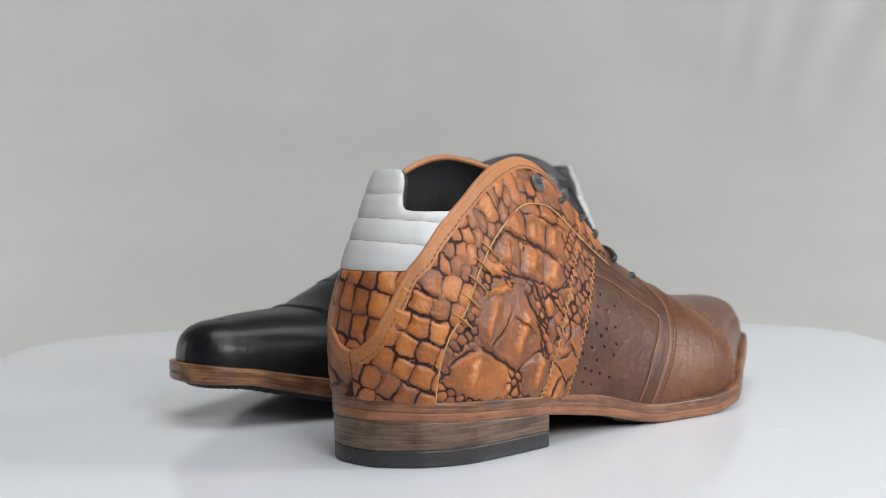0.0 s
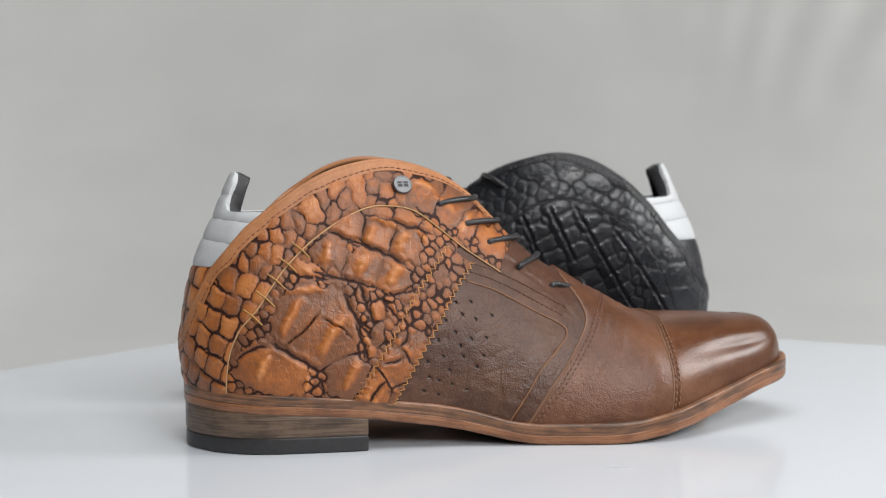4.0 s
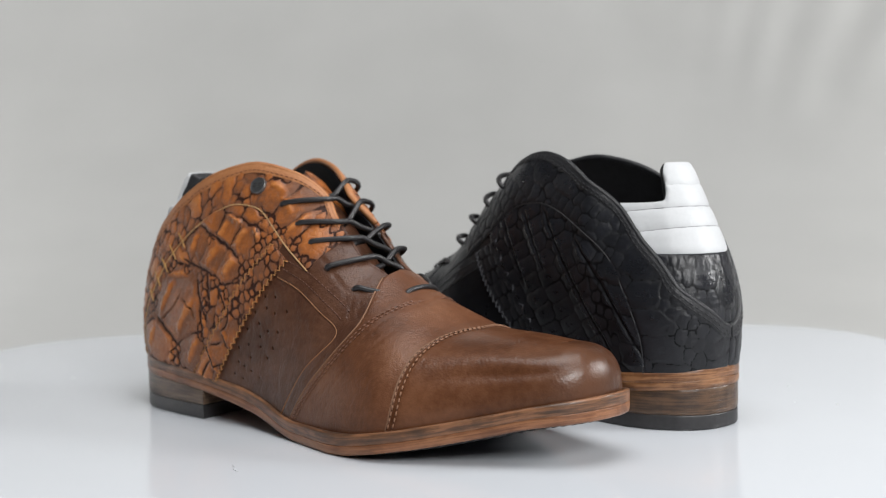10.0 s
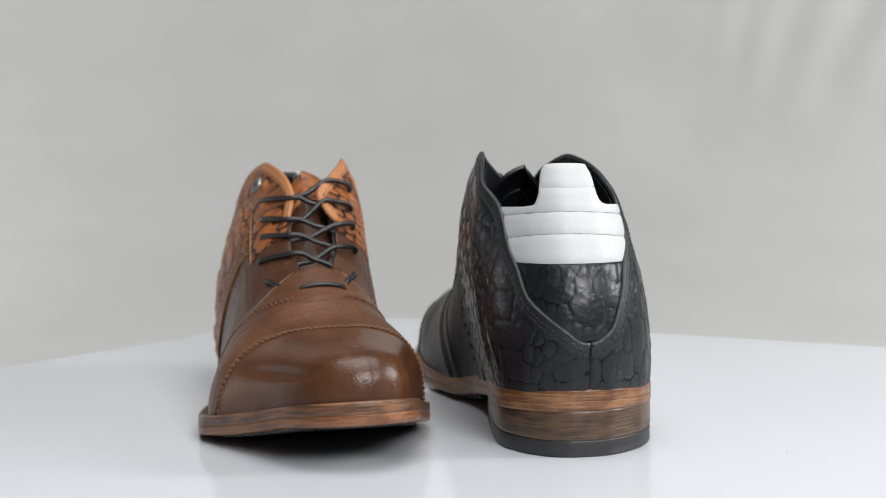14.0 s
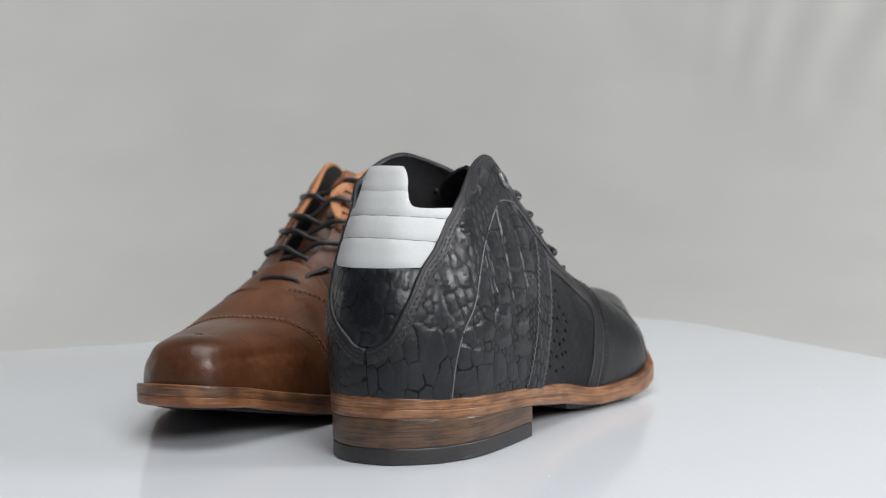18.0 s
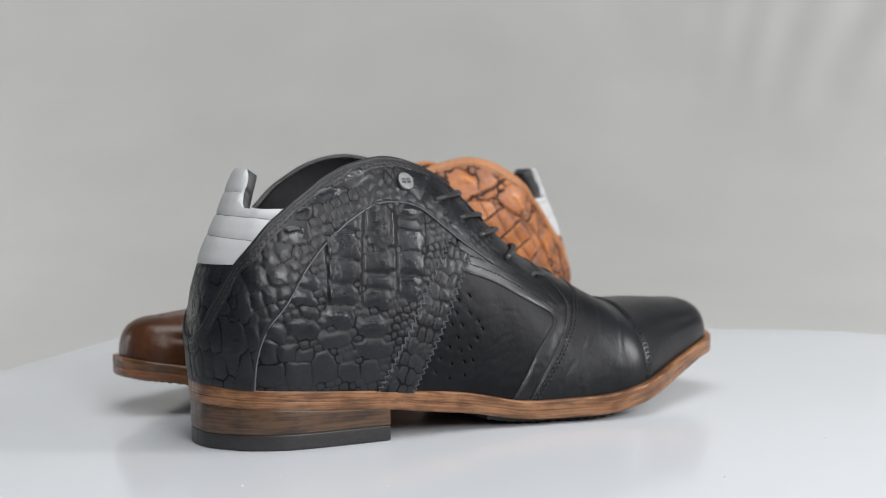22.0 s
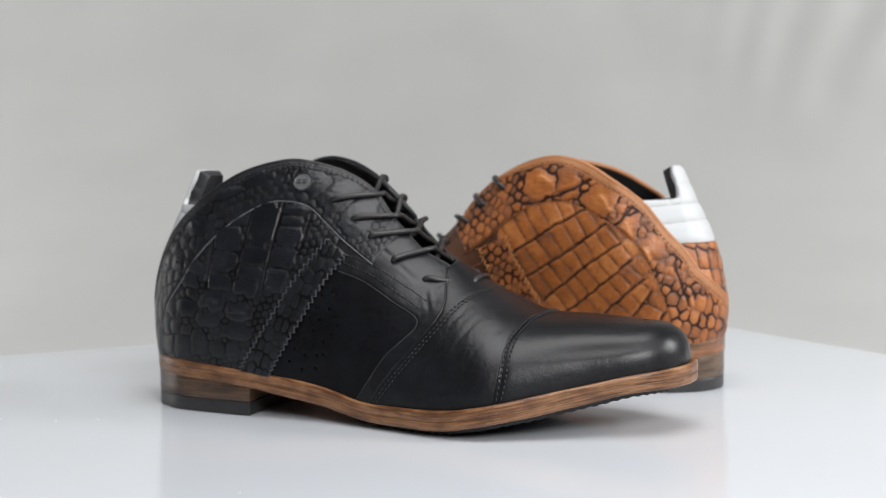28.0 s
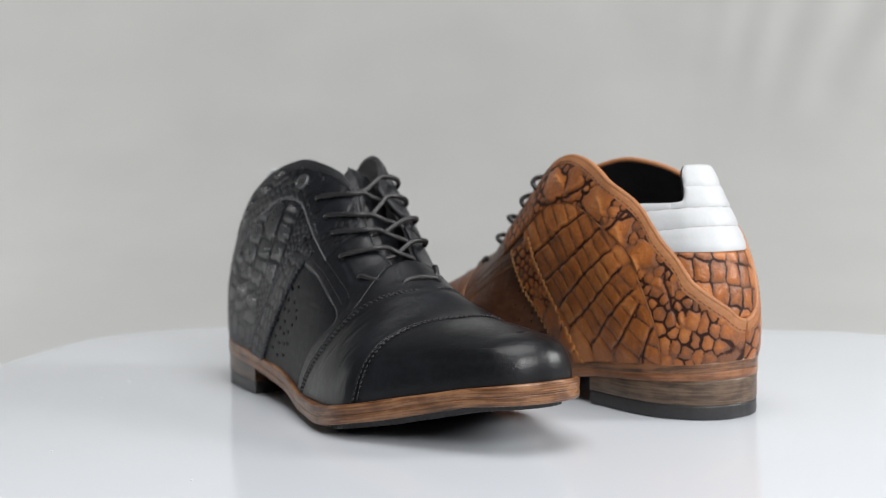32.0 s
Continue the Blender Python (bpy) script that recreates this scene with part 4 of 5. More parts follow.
        panel("embossed_quarter", main, M["croc"], shoe, 1.2, 2.0, style["fine"], style["relief"][(side, "main")], style["croc_label"])
        za, zb = pinked(side_curve(side, zig1)), pinked(side_curve(side, zig2))
        panel("pinked_strip", run(za, base_line(za[-1, 0] / PERI, zb[0, 0] / PERI), zb), M["croc"], shoe, 1.7, 1.5, style["fine"], style["relief"][(side, "strip")], style["strip_label"])
        for zz in (za, zb):
            v, f = tube_mesh(on_form(zz, 1.6), 0.32, 5)
            link_mesh("pinked_edge", v, f, M["pink"], shoe)
        col = COLLAR[side]
        cc = side_curve(side, [(150, 99.5)] + [p for p in col if 6 < p[0] < 149])
        cc = np.vstack([cc[:-1], catmull(np.vstack([cc[-1], back_place(side * np.array([11.5, 7.5, 3.8, 0.3]), [56.0, 52.2, 50.0, 49.3])]), 6)])
        foot = back_place(side * 0.25, V_FOOT)
        foot = np.array([[side * 0.25, foot[0, 1]]])
        seam = np.c_[np.full(12, side * 0.25), np.linspace(foot[0, 1], 0, 12)]
        ar = side_curve(side, arc)
        ey = side_curve(side, [(128, 90.5), (135.6, 85), (146.1, 77.8)], 6)
        ey2 = side_curve(side, [(146.1, 77.8), (149.5, 84.5), (155.5, 92.5), (150, 99.5)], 6)
        cpoly = run(cc, foot, seam, base_line(side * 0.25 / PERI, ar[0, 0] / PERI), ar, ey, ey2)
        panel("embossed_collar", cpoly, M["croc"], shoe, 1.7, 1.8, style["fine"], style["relief"][(side, "collar")], style["croc_label"])
        # binding of the top line
        path = run(cc, foot)
        inner, outer = strip_along(path, style["bind"] * (-1 if side > 0 else 1))
        if not inside(cpoly, ((inner + outer) / 2)).mean() > 0.5:
            inner, outer = strip_along(path, style["bind"] * (1 if side > 0 else -1))
        panel("binding", run(inner, outer[::-1]), M["binding"], shoe, 2.5, 1.2, 2.0, label=style["binding_label"])
        v, f = tube_mesh(resample(on_form(path, 1.0), 1.5), 1.55, 8)
        link_mesh("rolled_edge", v, f, M["binding"], shoe)
        for share in (0.78, 0.42) if not style["brown"] else (0.75,):
            stitches("stitching", inner * (1 - share) + outer * share, 2.4, M["bind_thread"], shoe)
        # lining
        top = side_curve(side, col)
        lin = run(base_line(0, top[0, 0] / PERI), top, back_place([side * 0.3] * 1, [80.0]), np.array([[0.0, 0.0]]))
        panel("lining", lin, M["lining"], shoe, -0.9, 0.4, 4.0, label="black leather lining")
    # heel counter and white padding
    def v_side(side, z0, z1):
        pts = [p for p in COLLAR[side] if p[0] < 60]
        pts = np.array(pts + [(0.4, V_FOOT)])[::-1]
        zz = np.linspace(z0, z1, 8)
        x = np.interp(zz, pts[:, 1], pts[:, 0]) + 2.0
        return to_flat(find(side, x, zz))
    z_rows = [84.0, 94.0, 103.5]
    l, r = v_side(-1, V_FOOT + 1, 84.2), v_side(1, V_FOOT + 1, 84.2)
    a = np.linspace(l[-1, 0], r[-1, 0], 14)
    panel("heel_counter", run(l, back_place(a, np.full(14, 84.2)), r[::-1]), M["croc"], shoe, 0.8, 1.2, style["fine"], style["relief"][(0, "counter")], style["croc_label"], wrap=True)
    pad = M["white"]
    for k in range(2):
        l, r = v_side(-1, z_rows[k], z_rows[k + 1]), v_side(1, z_rows[k], z_rows[k + 1])
        a0, a1 = np.linspace(l[0, 0], r[0, 0], 24), np.linspace(l[-1, 0], r[-1, 0], 24)
        bow = lambda a: 2.6 * np.sin(np.pi * np.linspace(0, 1, 24))
        lo = back_place(a0, z_rows[k] + (0 if k == 0 else 1) * bow(a0))
        hi = back_place(a1, z_rows[k + 1] + bow(a1))
        panel("white_pad", run(l[:1], lo, r[:1], r, hi[::-1], l[::-1]), pad, shoe, 0.8, 2.0, 1.8, label="white padded leather row", edge_drop=0.05, puff=style["puff"])
    l, r = v_side(-1, 103.5, 108.5), v_side(1, 103.5, 108.0)
    a0 = np.linspace(l[0, 0], r[0, 0], 24)
    lo = back_place(a0, 103.5 + 2.6 * np.sin(np.pi * np.linspace(0, 1, 24)))
    TAB_L, TAB_R = -16.0, 25.0
    notch_r = catmull([(r[-1, 0] - 4, 108.0), (TAB_R + 8, 108.6), (TAB_R + 2, 111), (TAB_R, 116.6)], 5)
    notch_l = catmull([(TAB_L, 116.6), (TAB_L - 2, 111), (TAB_L - 8, 109), (l[-1, 0] + 4, 108.5)], 5)
    panel("white_pad", run(lo, r, back_place(*notch_r.T), back_place(np.linspace(TAB_R, TAB_L, 14)[1:-1], np.full(12, 116.6)), back_place(*notch_l.T), l[::-1]), pad, shoe, 0.8, 2.0, 1.8, label="white padded leather row", edge_drop=0.05, puff=style["puff"])
    tab = catmull([(TAB_L, 116.3), (TAB_L + 0.5, 122), (TAB_L + 3, 126), (TAB_L + 8, 127.2), (TAB_R - 8, 127.2), (TAB_R - 3, 126), (TAB_R - 0.5, 122), (TAB_R, 116.3)], 5)
    panel("pull_tab", run(back_place(*tab.T), back_place(np.linspace(TAB_R, TAB_L, 14)[1:-1], np.full(12, 116.3))), pad, shoe, 0.8, 2.0, 1.8, label="white padded leather tab", edge_drop=0.05, puff=style["puff"])
    for zr in (94.0, 103.5, 116.3):
        l, r = (v_side(-1, zr, zr + 1)[0, 0], v_side(1, zr, zr + 1)[0, 0]) if zr < 110 else (TAB_L, TAB_R)
        aa = np.linspace(l, r, 40)
        v, f = tube_mesh(on_form(back_place(aa, zr + (2.6 if zr < 110 else 0.8) * np.sin(np.pi * np.linspace(0, 1, 40))), 0.85), 0.24, 6)
        link_mesh("pad_seam", v, f, M["seam"], shoe)
    inner = catmull([(TAB_L - 14, 104), (TAB_L - 2.6, 110), (TAB_L - 0.4, 117), (TAB_L + 2.2, 126), (TAB_L + 8, 127.6), (TAB_R - 8, 127.6), (TAB_R - 2.2, 126), (TAB_R + 0.4, 117), (TAB_R + 2.6, 110), (TAB_R + 16, 104)], 5)
    low = back_place(np.linspace(TAB_R + 22, TAB_L - 20, 16), np.full(16, 86.0))
    panel("tab_lining", run(back_place(*inner.T), low), M["lining"], shoe, -0.9, 6.0, 1.8, label="black padded heel lining", closed=True, puff=0.8)
    # tongue: smooth below, embossed at its top
    sx = lambda x: float(np.interp(x, OUT[-1][1], OUT[-1][0]))
    for name, x0, x1, mat, relief, lift in (("tongue", 188, 130, M["tongue"], None, -9.5), ("tongue_top", 134, 117, M["tongue_top"], style["relief"][(0, "tongue")], -8.5)):
        n = 12
        ss = np.linspace(sx(x0), sx(x1), n)
        wl = np.interp(ss, [sx(117), sx(188)], [0.68, 0.80])
        wm = np.interp(ss, [sx(117), sx(188)], [1.36, 1.20])
        if relief is not None:
            wl[-3:] += np.array([0.02, 0.05, 0.10])
            wm[-3:] -= np.array([0.02, 0.05, 0.10])
        t_poly = run(np.c_[-ss * PERI, wl * TALL], np.c_[np.full(8, -ss[-1] * PERI), np.linspace(wl[-1], wm[-1], 8) * TALL], np.c_[-ss[::-1] * PERI, wm[::-1] * TALL], np.c_[np.full(8, -ss[0] * PERI), np.linspace(wm[0], wl[0], 8) * TALL])
        panel(name, t_poly, mat, shoe, lift, 2.2, 1.5, relief, style["tongue_label"], closed=True)
    # footbed
    q = np.linspace(0.02, 0.62, 50)
    lx, ly = outline_inset(-1, q, 10)
    mx, my = outline_inset(1, q, 10)
    v = np.vstack([np.c_[lx, ly, WELT_Z(lx) + 3], np.c_[mx, my, WELT_Z(mx) + 3]])
    link_mesh("footbed", v, [(i, i + 1, 51 + i, 50 + i) for i in range(49)], M["lining"], shoe, "black leather footbed")
    lace_cords(shoe, M["lace"])
    # badge on the outer side
    fl = find(-1, [101.6], [119.0])
    rings, (c, nor, a, b) = disc_on(to_flat(fl)[0], 4.7, 2.0, 1.6, 28)
    v, f = rings_mesh(rings)
    badge = link_mesh("badge", v, f, M["metal"], shoe, "round brushed metal badge")
    badge.data.set_sharp_from_angle(angle=radians(30))
    right = a if a[0] > 0 else -a
    up = np.cross(nor, right)
    up = up if up[2] > 0 else -up
    top = c + nor * 3.62
    bars = []
    for x0, y0, x1, y1 in ((-2.6, 0.5, -0.4, 1.3), (-2.6, -1.3, -0.4, 0.0), (0.4, 0.5, 2.6, 1.3), (0.4, -1.3, 2.6, 0.0)):
        q = [top + right * x + up * y for x, y in ((x0, y0), (x1, y0), (x1, y1), (x0, y1))]
        bars.append((np.vstack([q, np.array(q) + nor * 0.12]), [(0, 1, 2, 3), (4, 5, 6, 7), (0, 1, 5, 4), (1, 2, 6, 5), (2, 3, 7, 6), (3, 0, 4, 7)]))
    v, f = joined(bars)
    link_mesh("emblem", v, f, M["ink"], badge, "plain dark raised bars", smooth=False)
    # stitching
    off = lambda ln, d: strip_along(ln, d)[1]
    capl = np.c_[-(cl[-1]) * PERI, vline * TALL]
    capm = np.c_[-(cl[1]) * PERI, (2 - vline) * TALL]
    whole = np.vstack([capl, capm[::-1][1:]])
    v, f = tube_mesh(resample(on_form(whole - np.array([0.2, 0]), 1.5), 1.2), 0.42, 6)
    link_mesh("cap_edge", v, f, M["cap_edge"], shoe)
    for d in (1.3, 3.6):
        ln = whole - np.array([d, 0])
        stitches("stitching", ln, 2.25, M["cap_thread"], shoe, 2.0, 0.9, 0.42)
    for ln in (lat_v, med_v):
        v, f = tube_mesh(resample(on_form(ln, 1.2), 1.2), 0.5, 6)
        link_mesh("vamp_edge", v, f, M["cap_edge"], shoe)
    # two rows that follow the vamp's edge upwards and then run over the ridge in front of the laces
    for d in (0.0, 2.2):
        rise = [(154 + d, 8), (166 + d, 23), (176.5 + d, 36), (186.5 + d, 49), (191.5 + d, 56), (196.5 + d, 61), (200 + d, 64)]
        over = np.vstack([side_curve(-1, rise), mirror_ridge(side_curve(1, rise))[::-1]])
        stitches("stitching", over, 1.75, M["vamp_thread"], shoe, 1.9, 0.8, 0.36)
    for side in (-1, 1):
        arc = ARC[side] + [(135.6, 85), (146.1, 77.8)]
        ar = side_curve(side, arc)
        v, f = tube_mesh(resample(on_form(ar, 1.6), 1.2), 0.34, 6)
        link_mesh("raw_edge", v, f, M["raw"] if side < 0 else M["croc_edge"], shoe)
        pf = [(143, 8), (153, 22.3), (161, 34.1), (169, 41.9), (175, 48.4), (173.5, 53), (161.4, 59.6), (143.2, 69.8), (129, 75)]
        e = side_curve(side, pf)
        v, f = tube_mesh(resample(on_form(e, 0.75), 1.2), 0.32, 6)
        link_mesh("raw_edge", v, f, M["raw_side"], shoe)
        for dx, dz in ((0, 0), (2.6, 3.4)):
            e2 = side_curve(side, [(131 + dx, 79 + dz), (146 + dx, 73 + dz), (163 + dx, 63.5 + dz), (176 + dx, 56 + dz)])
            stitches("stitching", e2, 1.25, M["thread"], shoe, 1.7, 0.8, 0.34)
        if side < 0 and style["brown"]:
            # loose hand stitches across the seam
            for k, (x, z) in enumerate(((31, 62), (36.5, 70), (41.5, 77.5), (47, 84.5), (53, 91))):
                ln = side_curve(side, [(x - 4.2, z + 3.4), (x, z), (x + 3.4, z - 3.6)], 5)
                p = resample(on_form(ln, 2.4), 1.0)
                v, f = tube_mesh(p, 0.4, 6)
                link_mesh("hand_stitch", v, f, M["hand"], shoe)
    WARP["rise"] = None
    return shoe


# ---- leathers and colours of the two shoes ----

RISE = pchip([0, 100, 130, 160, 200, 238, 270, 305], [0, 0, 1.2, 2.7, 3.2, 4.0, 4.2, 3.0])


def raised(v):
    """The black shoe stands a little higher in front, on its rubber half sole."""
    v = v.copy()
    v[:, 2] += RISE(v[:, 0]) * (1 - 0.75 * np.clip((v[:, 2] - 18) / 30, 0, 1)) + 0.013 * np.maximum(0, v[:, 2] - 20)
    return v


def rows_of(rng, x, z, turn, rows, count, rx, rz, stagger=0.3, jitter=0.12):
    """Plates in rows: count plates along the turned x, rows of them upwards."""
    c, s = math.cos(radians(turn)), math.sin(radians(turn))
    out = []
    for j in range(rows):
        for i in range(count):
            u = (i - (count - 1) / 2) * 2 * rx + stagger * rx * (j % 2) + rng.uniform(-1, 1) * jitter * rx
            v = (j - (rows - 1) / 2) * 2 * rz + rng.uniform(-1, 1) * jitter * rz
            out.append((x + u * c - v * s, z + u * s + v * c, rx, rz, turn))
    return out


def clear_of(seeds, plates, margin=0.9):
    """The small scales that leave room for the large plates."""
    keep = []
    for q in seeds:
        ok = True
        for p in plates:
            c, s = math.cos(radians(p[4])), math.sin(radians(p[4]))
            dx, dz = q[0] - p[0], q[1] - p[1]
            if ((dx * c + dz * s) / (p[2] + q[2] * margin)) ** 2 + ((-dx * s + dz * c) / (p[3] + q[3] * margin)) ** 2 < 1:
                ok = False
        if ok:
            keep.append(q)
    return keep


def relief_set(brown):
    """The reliefs of one shoe's embossed pieces, by side and piece."""
    rng = np.random.RandomState(11 if brown else 23)
    field = [(8, 15), (150, 15), (150, 118), (8, 118)]
    band = [(-8, 15), (165, 15), (165, 142), (-8, 142)]
    out = {}
    if brown:
        plates = [(58, 58, 19, 15.5, -20), (38, 38, 15, 10, -20), (71, 35, 8.6, 8.6, 20), (75, 102, 7.5, 6, -25), (88, 97, 7, 7.6, -22), (101, 92, 6.4, 7.1, -20), (66, 90, 7.1, 6.6, -25),
                  (81, 84, 7.1, 7.6, -22), (94, 78, 6.4, 7, -15), (90, 107, 5.7, 2.6, -10), (102, 104, 5.7, 3.4, -20), (55, 82, 6.5, 3.4, -20), (79, 71, 2.7, 4, -10), (85.5, 63, 2.5, 4.4, -5), (85.5, 53, 2.5, 4.4, -10)]
        keels = [(46, 61, 11.5, 1.7, 62), (64, 53, 11.5, 1.7, 56), (73, 35, 8.5, 1.6, 62), (53, 31, 4.5, 1.4, 65), (84.5, 97, 5.6, 1.6, 65), (98.5, 93.5, 5.6, 1.7, 60), (64, 90, 5.5, 1.6, 70),
                 (80, 84, 6.2, 1.8, 56), (94, 79, 5.6, 1.8, 60), (53, 73.5, 11, 1.2, 4), (92, 102.5, 8, 1.0, -20), (34, 40, 6, 1.2, 62), (108, 97, 5, 1.0, -50)]
        small = clear_of(scatter(rng, field, 1.9, 2.3, 35, 0.3, 1.0), plates, 1.0)
        heavy = [(29, 47, 25, 9, 1.1, -2), (49, 43, -33, 14, 1.2, 1), (60, 30, -78, 6, 1.0, 0), (83, 92, -24, 21, 1.2, -1), (72, 77.5, -16, 17, 1.2, 0), (97, 70.5, 10, 9, 1.1, 0), (103, 100.5, -20, 14, 1.0, 0),
                 (76, 60, -58, 14, 1.3, 2), (81, 66, -72, 12, 1.2, 0), (58, 79, -8, 8, 1.0, 0), (92, 63, -50, 9, 1.0, 0), (78, 50, -75, 10, 1.1, 0), (52, 55, 42, 12, 0.45, 2), (68, 57, -35, 9, 0.45, -2)]
        out[(-1, "main")] = scale_field(plates + small, 1.1, 1, heavy, 0.55, ridges=keels, wrinkle=(2.4, 1.5, 0.13), crest=1.3, line=0.36)
        tail = rows_of(rng, 14, 49.8, -24, 9, 11, 4.4, 4.8, 0.5)
        tail = [q for q in tail if q[1] < 82 and q[0] < 36]
        large = [(58, 110, 5, 5.2, 20), (70, 119, 3.4, 4.6, 10), (81, 119, 4, 6.8, 0), (64, 114, 2.6, 5.5, 20), (68, 107.5, 2.6, 4.2, 10), (74.5, 114, 2.8, 3.3, 0), (47, 105, 2.6, 4.8, 15), (53, 103, 2.6, 4.2, 15),
                 (42, 98, 2.9, 3.4, 10), (92, 124, 4, 2, -10), (48, 97, 2.6, 3.3, 10), (112, 114, 8.6, 7, -30), (124, 107, 7, 7, -40), (132, 99, 5, 6, -40), (143, 92, 8, 6, -45), (94, 117, 2.6, 3.6, -15)]
        ovals = clear_of(scatter(rng, [(20, 76), (120, 92), (118, 140), (8, 140)], 2.6, 3.6, -20, 0.35, 1.0), tail + large, 0.6)
        rest = clear_of(scatter(rng, [(118, 70), (160, 70), (160, 105), (118, 105)], 1.6, 1.9, 20, 0.3, 1.0), large, 0.5)
        furrow = [(12, 34 + 10.5 * k, -24, 13, 0.85, 0) for k in range(5)]
        out[(-1, "collar")] = scale_field(tail + large + ovals + rest, 0.85, 2, furrow, 0.55, 3.0, line=0.42, ridges=[(122, 110, 7, 1.4, -40), (131, 101, 7, 1.3, 40), (113, 119, 6, 1.2, -25)], crest=0.7)
        # rows of belly plates between long furrows that fan out towards the heel
        lanes = [((128, 92), (84, 112)), ((120, 78), (71.5, 106)), ((112, 62), (59, 96)), ((102, 51), (53, 87)), ((93.5, 39), (46, 76)), ((77, 33), (40, 67)), ((59, 30), (35, 59)), ((40, 26), (30, 49)), ((28, 20), (22, 36))]
        grid = []
        for (a0, b0), (a1, b1) in zip(lanes[:-1], lanes[1:]):
            p, q = np.add(a0, a1) / 2, np.add(b0, b1) / 2
            p, q = p + (p - q) * 0.08, q + (q - p) * 0.08
            n = max(2, int(round(np.linalg.norm(q - p) / 8.2)))
            turn = math.degrees(math.atan2(q[1] - p[1], q[0] - p[0]))
            for k in range(n):
                c = p + (q - p) * (k + 0.5 + rng.uniform(-0.12, 0.12)) / n
                grid.append((c[0], c[1], 4.2, 6.4, turn + rng.uniform(-9, 3)))
        peb = clear_of(scatter(rng, [(8, 15), (32, 15), (30, 60), (14, 70)], 3.2, 4.0, 20, 0.3, 1.0), grid, 0.6)
        fur = [((a[0] + b[0]) / 2, (a[1] + b[1]) / 2, math.degrees(math.atan2(b[1] - a[1], b[0] - a[0])), math.dist(a, b) / 2 * 1.02, 0.8, 1.5 * (-1) ** k) for k, (a, b) in enumerate(lanes[1:])]
        out[(1, "main")] = scale_field(grid + peb, 0.55, 3, fur, 0.5, 4.5, (1.6, 4.0, 0.06), 0.10, line=0.28, faint=0.6, wobble=0.7)
        mpeb = scatter(rng, [(-8, 56), (165, 56), (165, 142), (-8, 142)], 2.3, 2.8, 30, 0.35, 1.0) + scatter(rng, [(-8, 15), (60, 15), (60, 55), (-8, 55)], 3.0, 3.8, 15, 0.3, 1.0)
        mpl = [(100, 119, 9, 7, 10), (84, 118, 7, 8, 0), (66, 108, 8, 9, 60), (54, 92, 7, 9, 70), (40, 80, 6, 9, 60)]
        out[(1, "collar")] = scale_field(mpl + clear_of(mpeb, mpl, 0.6), 0.8, 4, [(88, 112, -20, 26, 1.2, 3), (52, 100, -50, 14, 1.3, 0), (22, 60, 70, 16, 1.2, 2)], 0.8, ridges=[(62, 106, 8, 1.5, 60), (50, 90, 8, 1.4, 70), (97, 120, 6, 1.3, 20), (40, 78, 6, 1.3, 60)], crest=0.5)
        out[(0, "counter")] = scale_field(rows_of(rng, 0, 66, 8, 6, 10, 4.5, 5.5, 0.3), 0.75, 5, [], 0.8)
        for side in (-1, 1):
            fold = [(84, 38, 8, 1.6, -40), (96, 47, 8, 1.4, -50), (80, 24, 8, 1.5, -35), (90, 30, 6, 1.2, -50)]
            out[(side, "strip")] = scale_field(scatter(rng, [(60, 52), (140, 52), (140, 100), (60, 100)], 2.1, 2.5, 30, 0.3, 1.0) + scatter(rng, [(55, 8), (120, 8), (120, 51), (55, 51)], 6.5, 8.5, 35, 0.3, 1.0), 0.7, 6,
                                               [(98, 50, 60, 7, 1.0, 2), (92, 40, 10, 6, 0.9, 1), (83, 27, 55, 8, 1.1, -2)], 0.8, ridges=fold, crest=0.8)
        out[(0, "tongue")] = scale_field(scatter(rng, [(100, 60), (200, 60), (200, 140), (100, 140)], 3.5, 5, 0, 0.2, 1.0), 0.6, 7)
        return out
    columns = [(65, 101, 7.4, 3.2, -4), (63, 91, 8, 6, -4), (61, 79, 8.2, 5.4, -4), (59, 69.5, 7.6, 3.8, -4), (83, 99, 8, 11, -6), (80, 82, 8, 5, -6), (78, 74, 8, 3.6, -6), (76, 66.5, 7.6, 3.4, -6),
               (100, 106, 6.2, 3.2, -4), (100, 100, 6.5, 2.8, -4), (99, 92, 6.8, 4.8, -4), (97, 81.5, 6.5, 5.2, -6), (94, 71, 6.5, 5.2, -6)]
    ovals = [(56, 59, 8, 4.2, -5), (73, 54, 8.6, 4, -5), (26, 54, 5, 3.3, -25), (39, 55, 6, 3.6, -15), (53, 49, 7.2, 3.2, -5), (72, 43.5, 9.5, 3.6, -5), (24, 45, 3.5, 5.5, 0), (31, 44.5, 4, 3, 0), (39, 43, 4.2, 2.6, 0),
             (24, 35, 5.8, 4.6, 0), (36, 35, 5.2, 4.8, 0), (48, 37, 5.2, 6, 0), (60, 34, 5, 3.8, 0), (70, 34, 4.4, 3.8, 0), (40, 69, 5.6, 3.3, -15), (43, 62, 4.4, 2.4, -20), (43, 76, 5, 3.2, -20)]
    ledges = [(62.5, 96.5, 7.2, 0.8, -4), (61.5, 84.5, 7.2, 0.8, -6), (59.5, 73, 7, 0.8, -5), (83, 109, 6.6, 0.8, -3), (81, 87, 7.2, 0.9, -4), (77, 69.8, 6.6, 0.8, -4), (100, 106, 5.4, 0.9, -3),
              (99.5, 96.3, 6, 0.8, -3), (99, 87.5, 6, 0.8, -3), (94, 74, 5.4, 0.8, -5), (56, 59.5, 6, 1.2, -5), (73, 54.5, 6.8, 1.2, -5)]
    plates = columns + ovals
    small = clear_of(scatter(rng, field, 2.0, 1.7, 10, 0.35, 1.0), plates, 0.9)
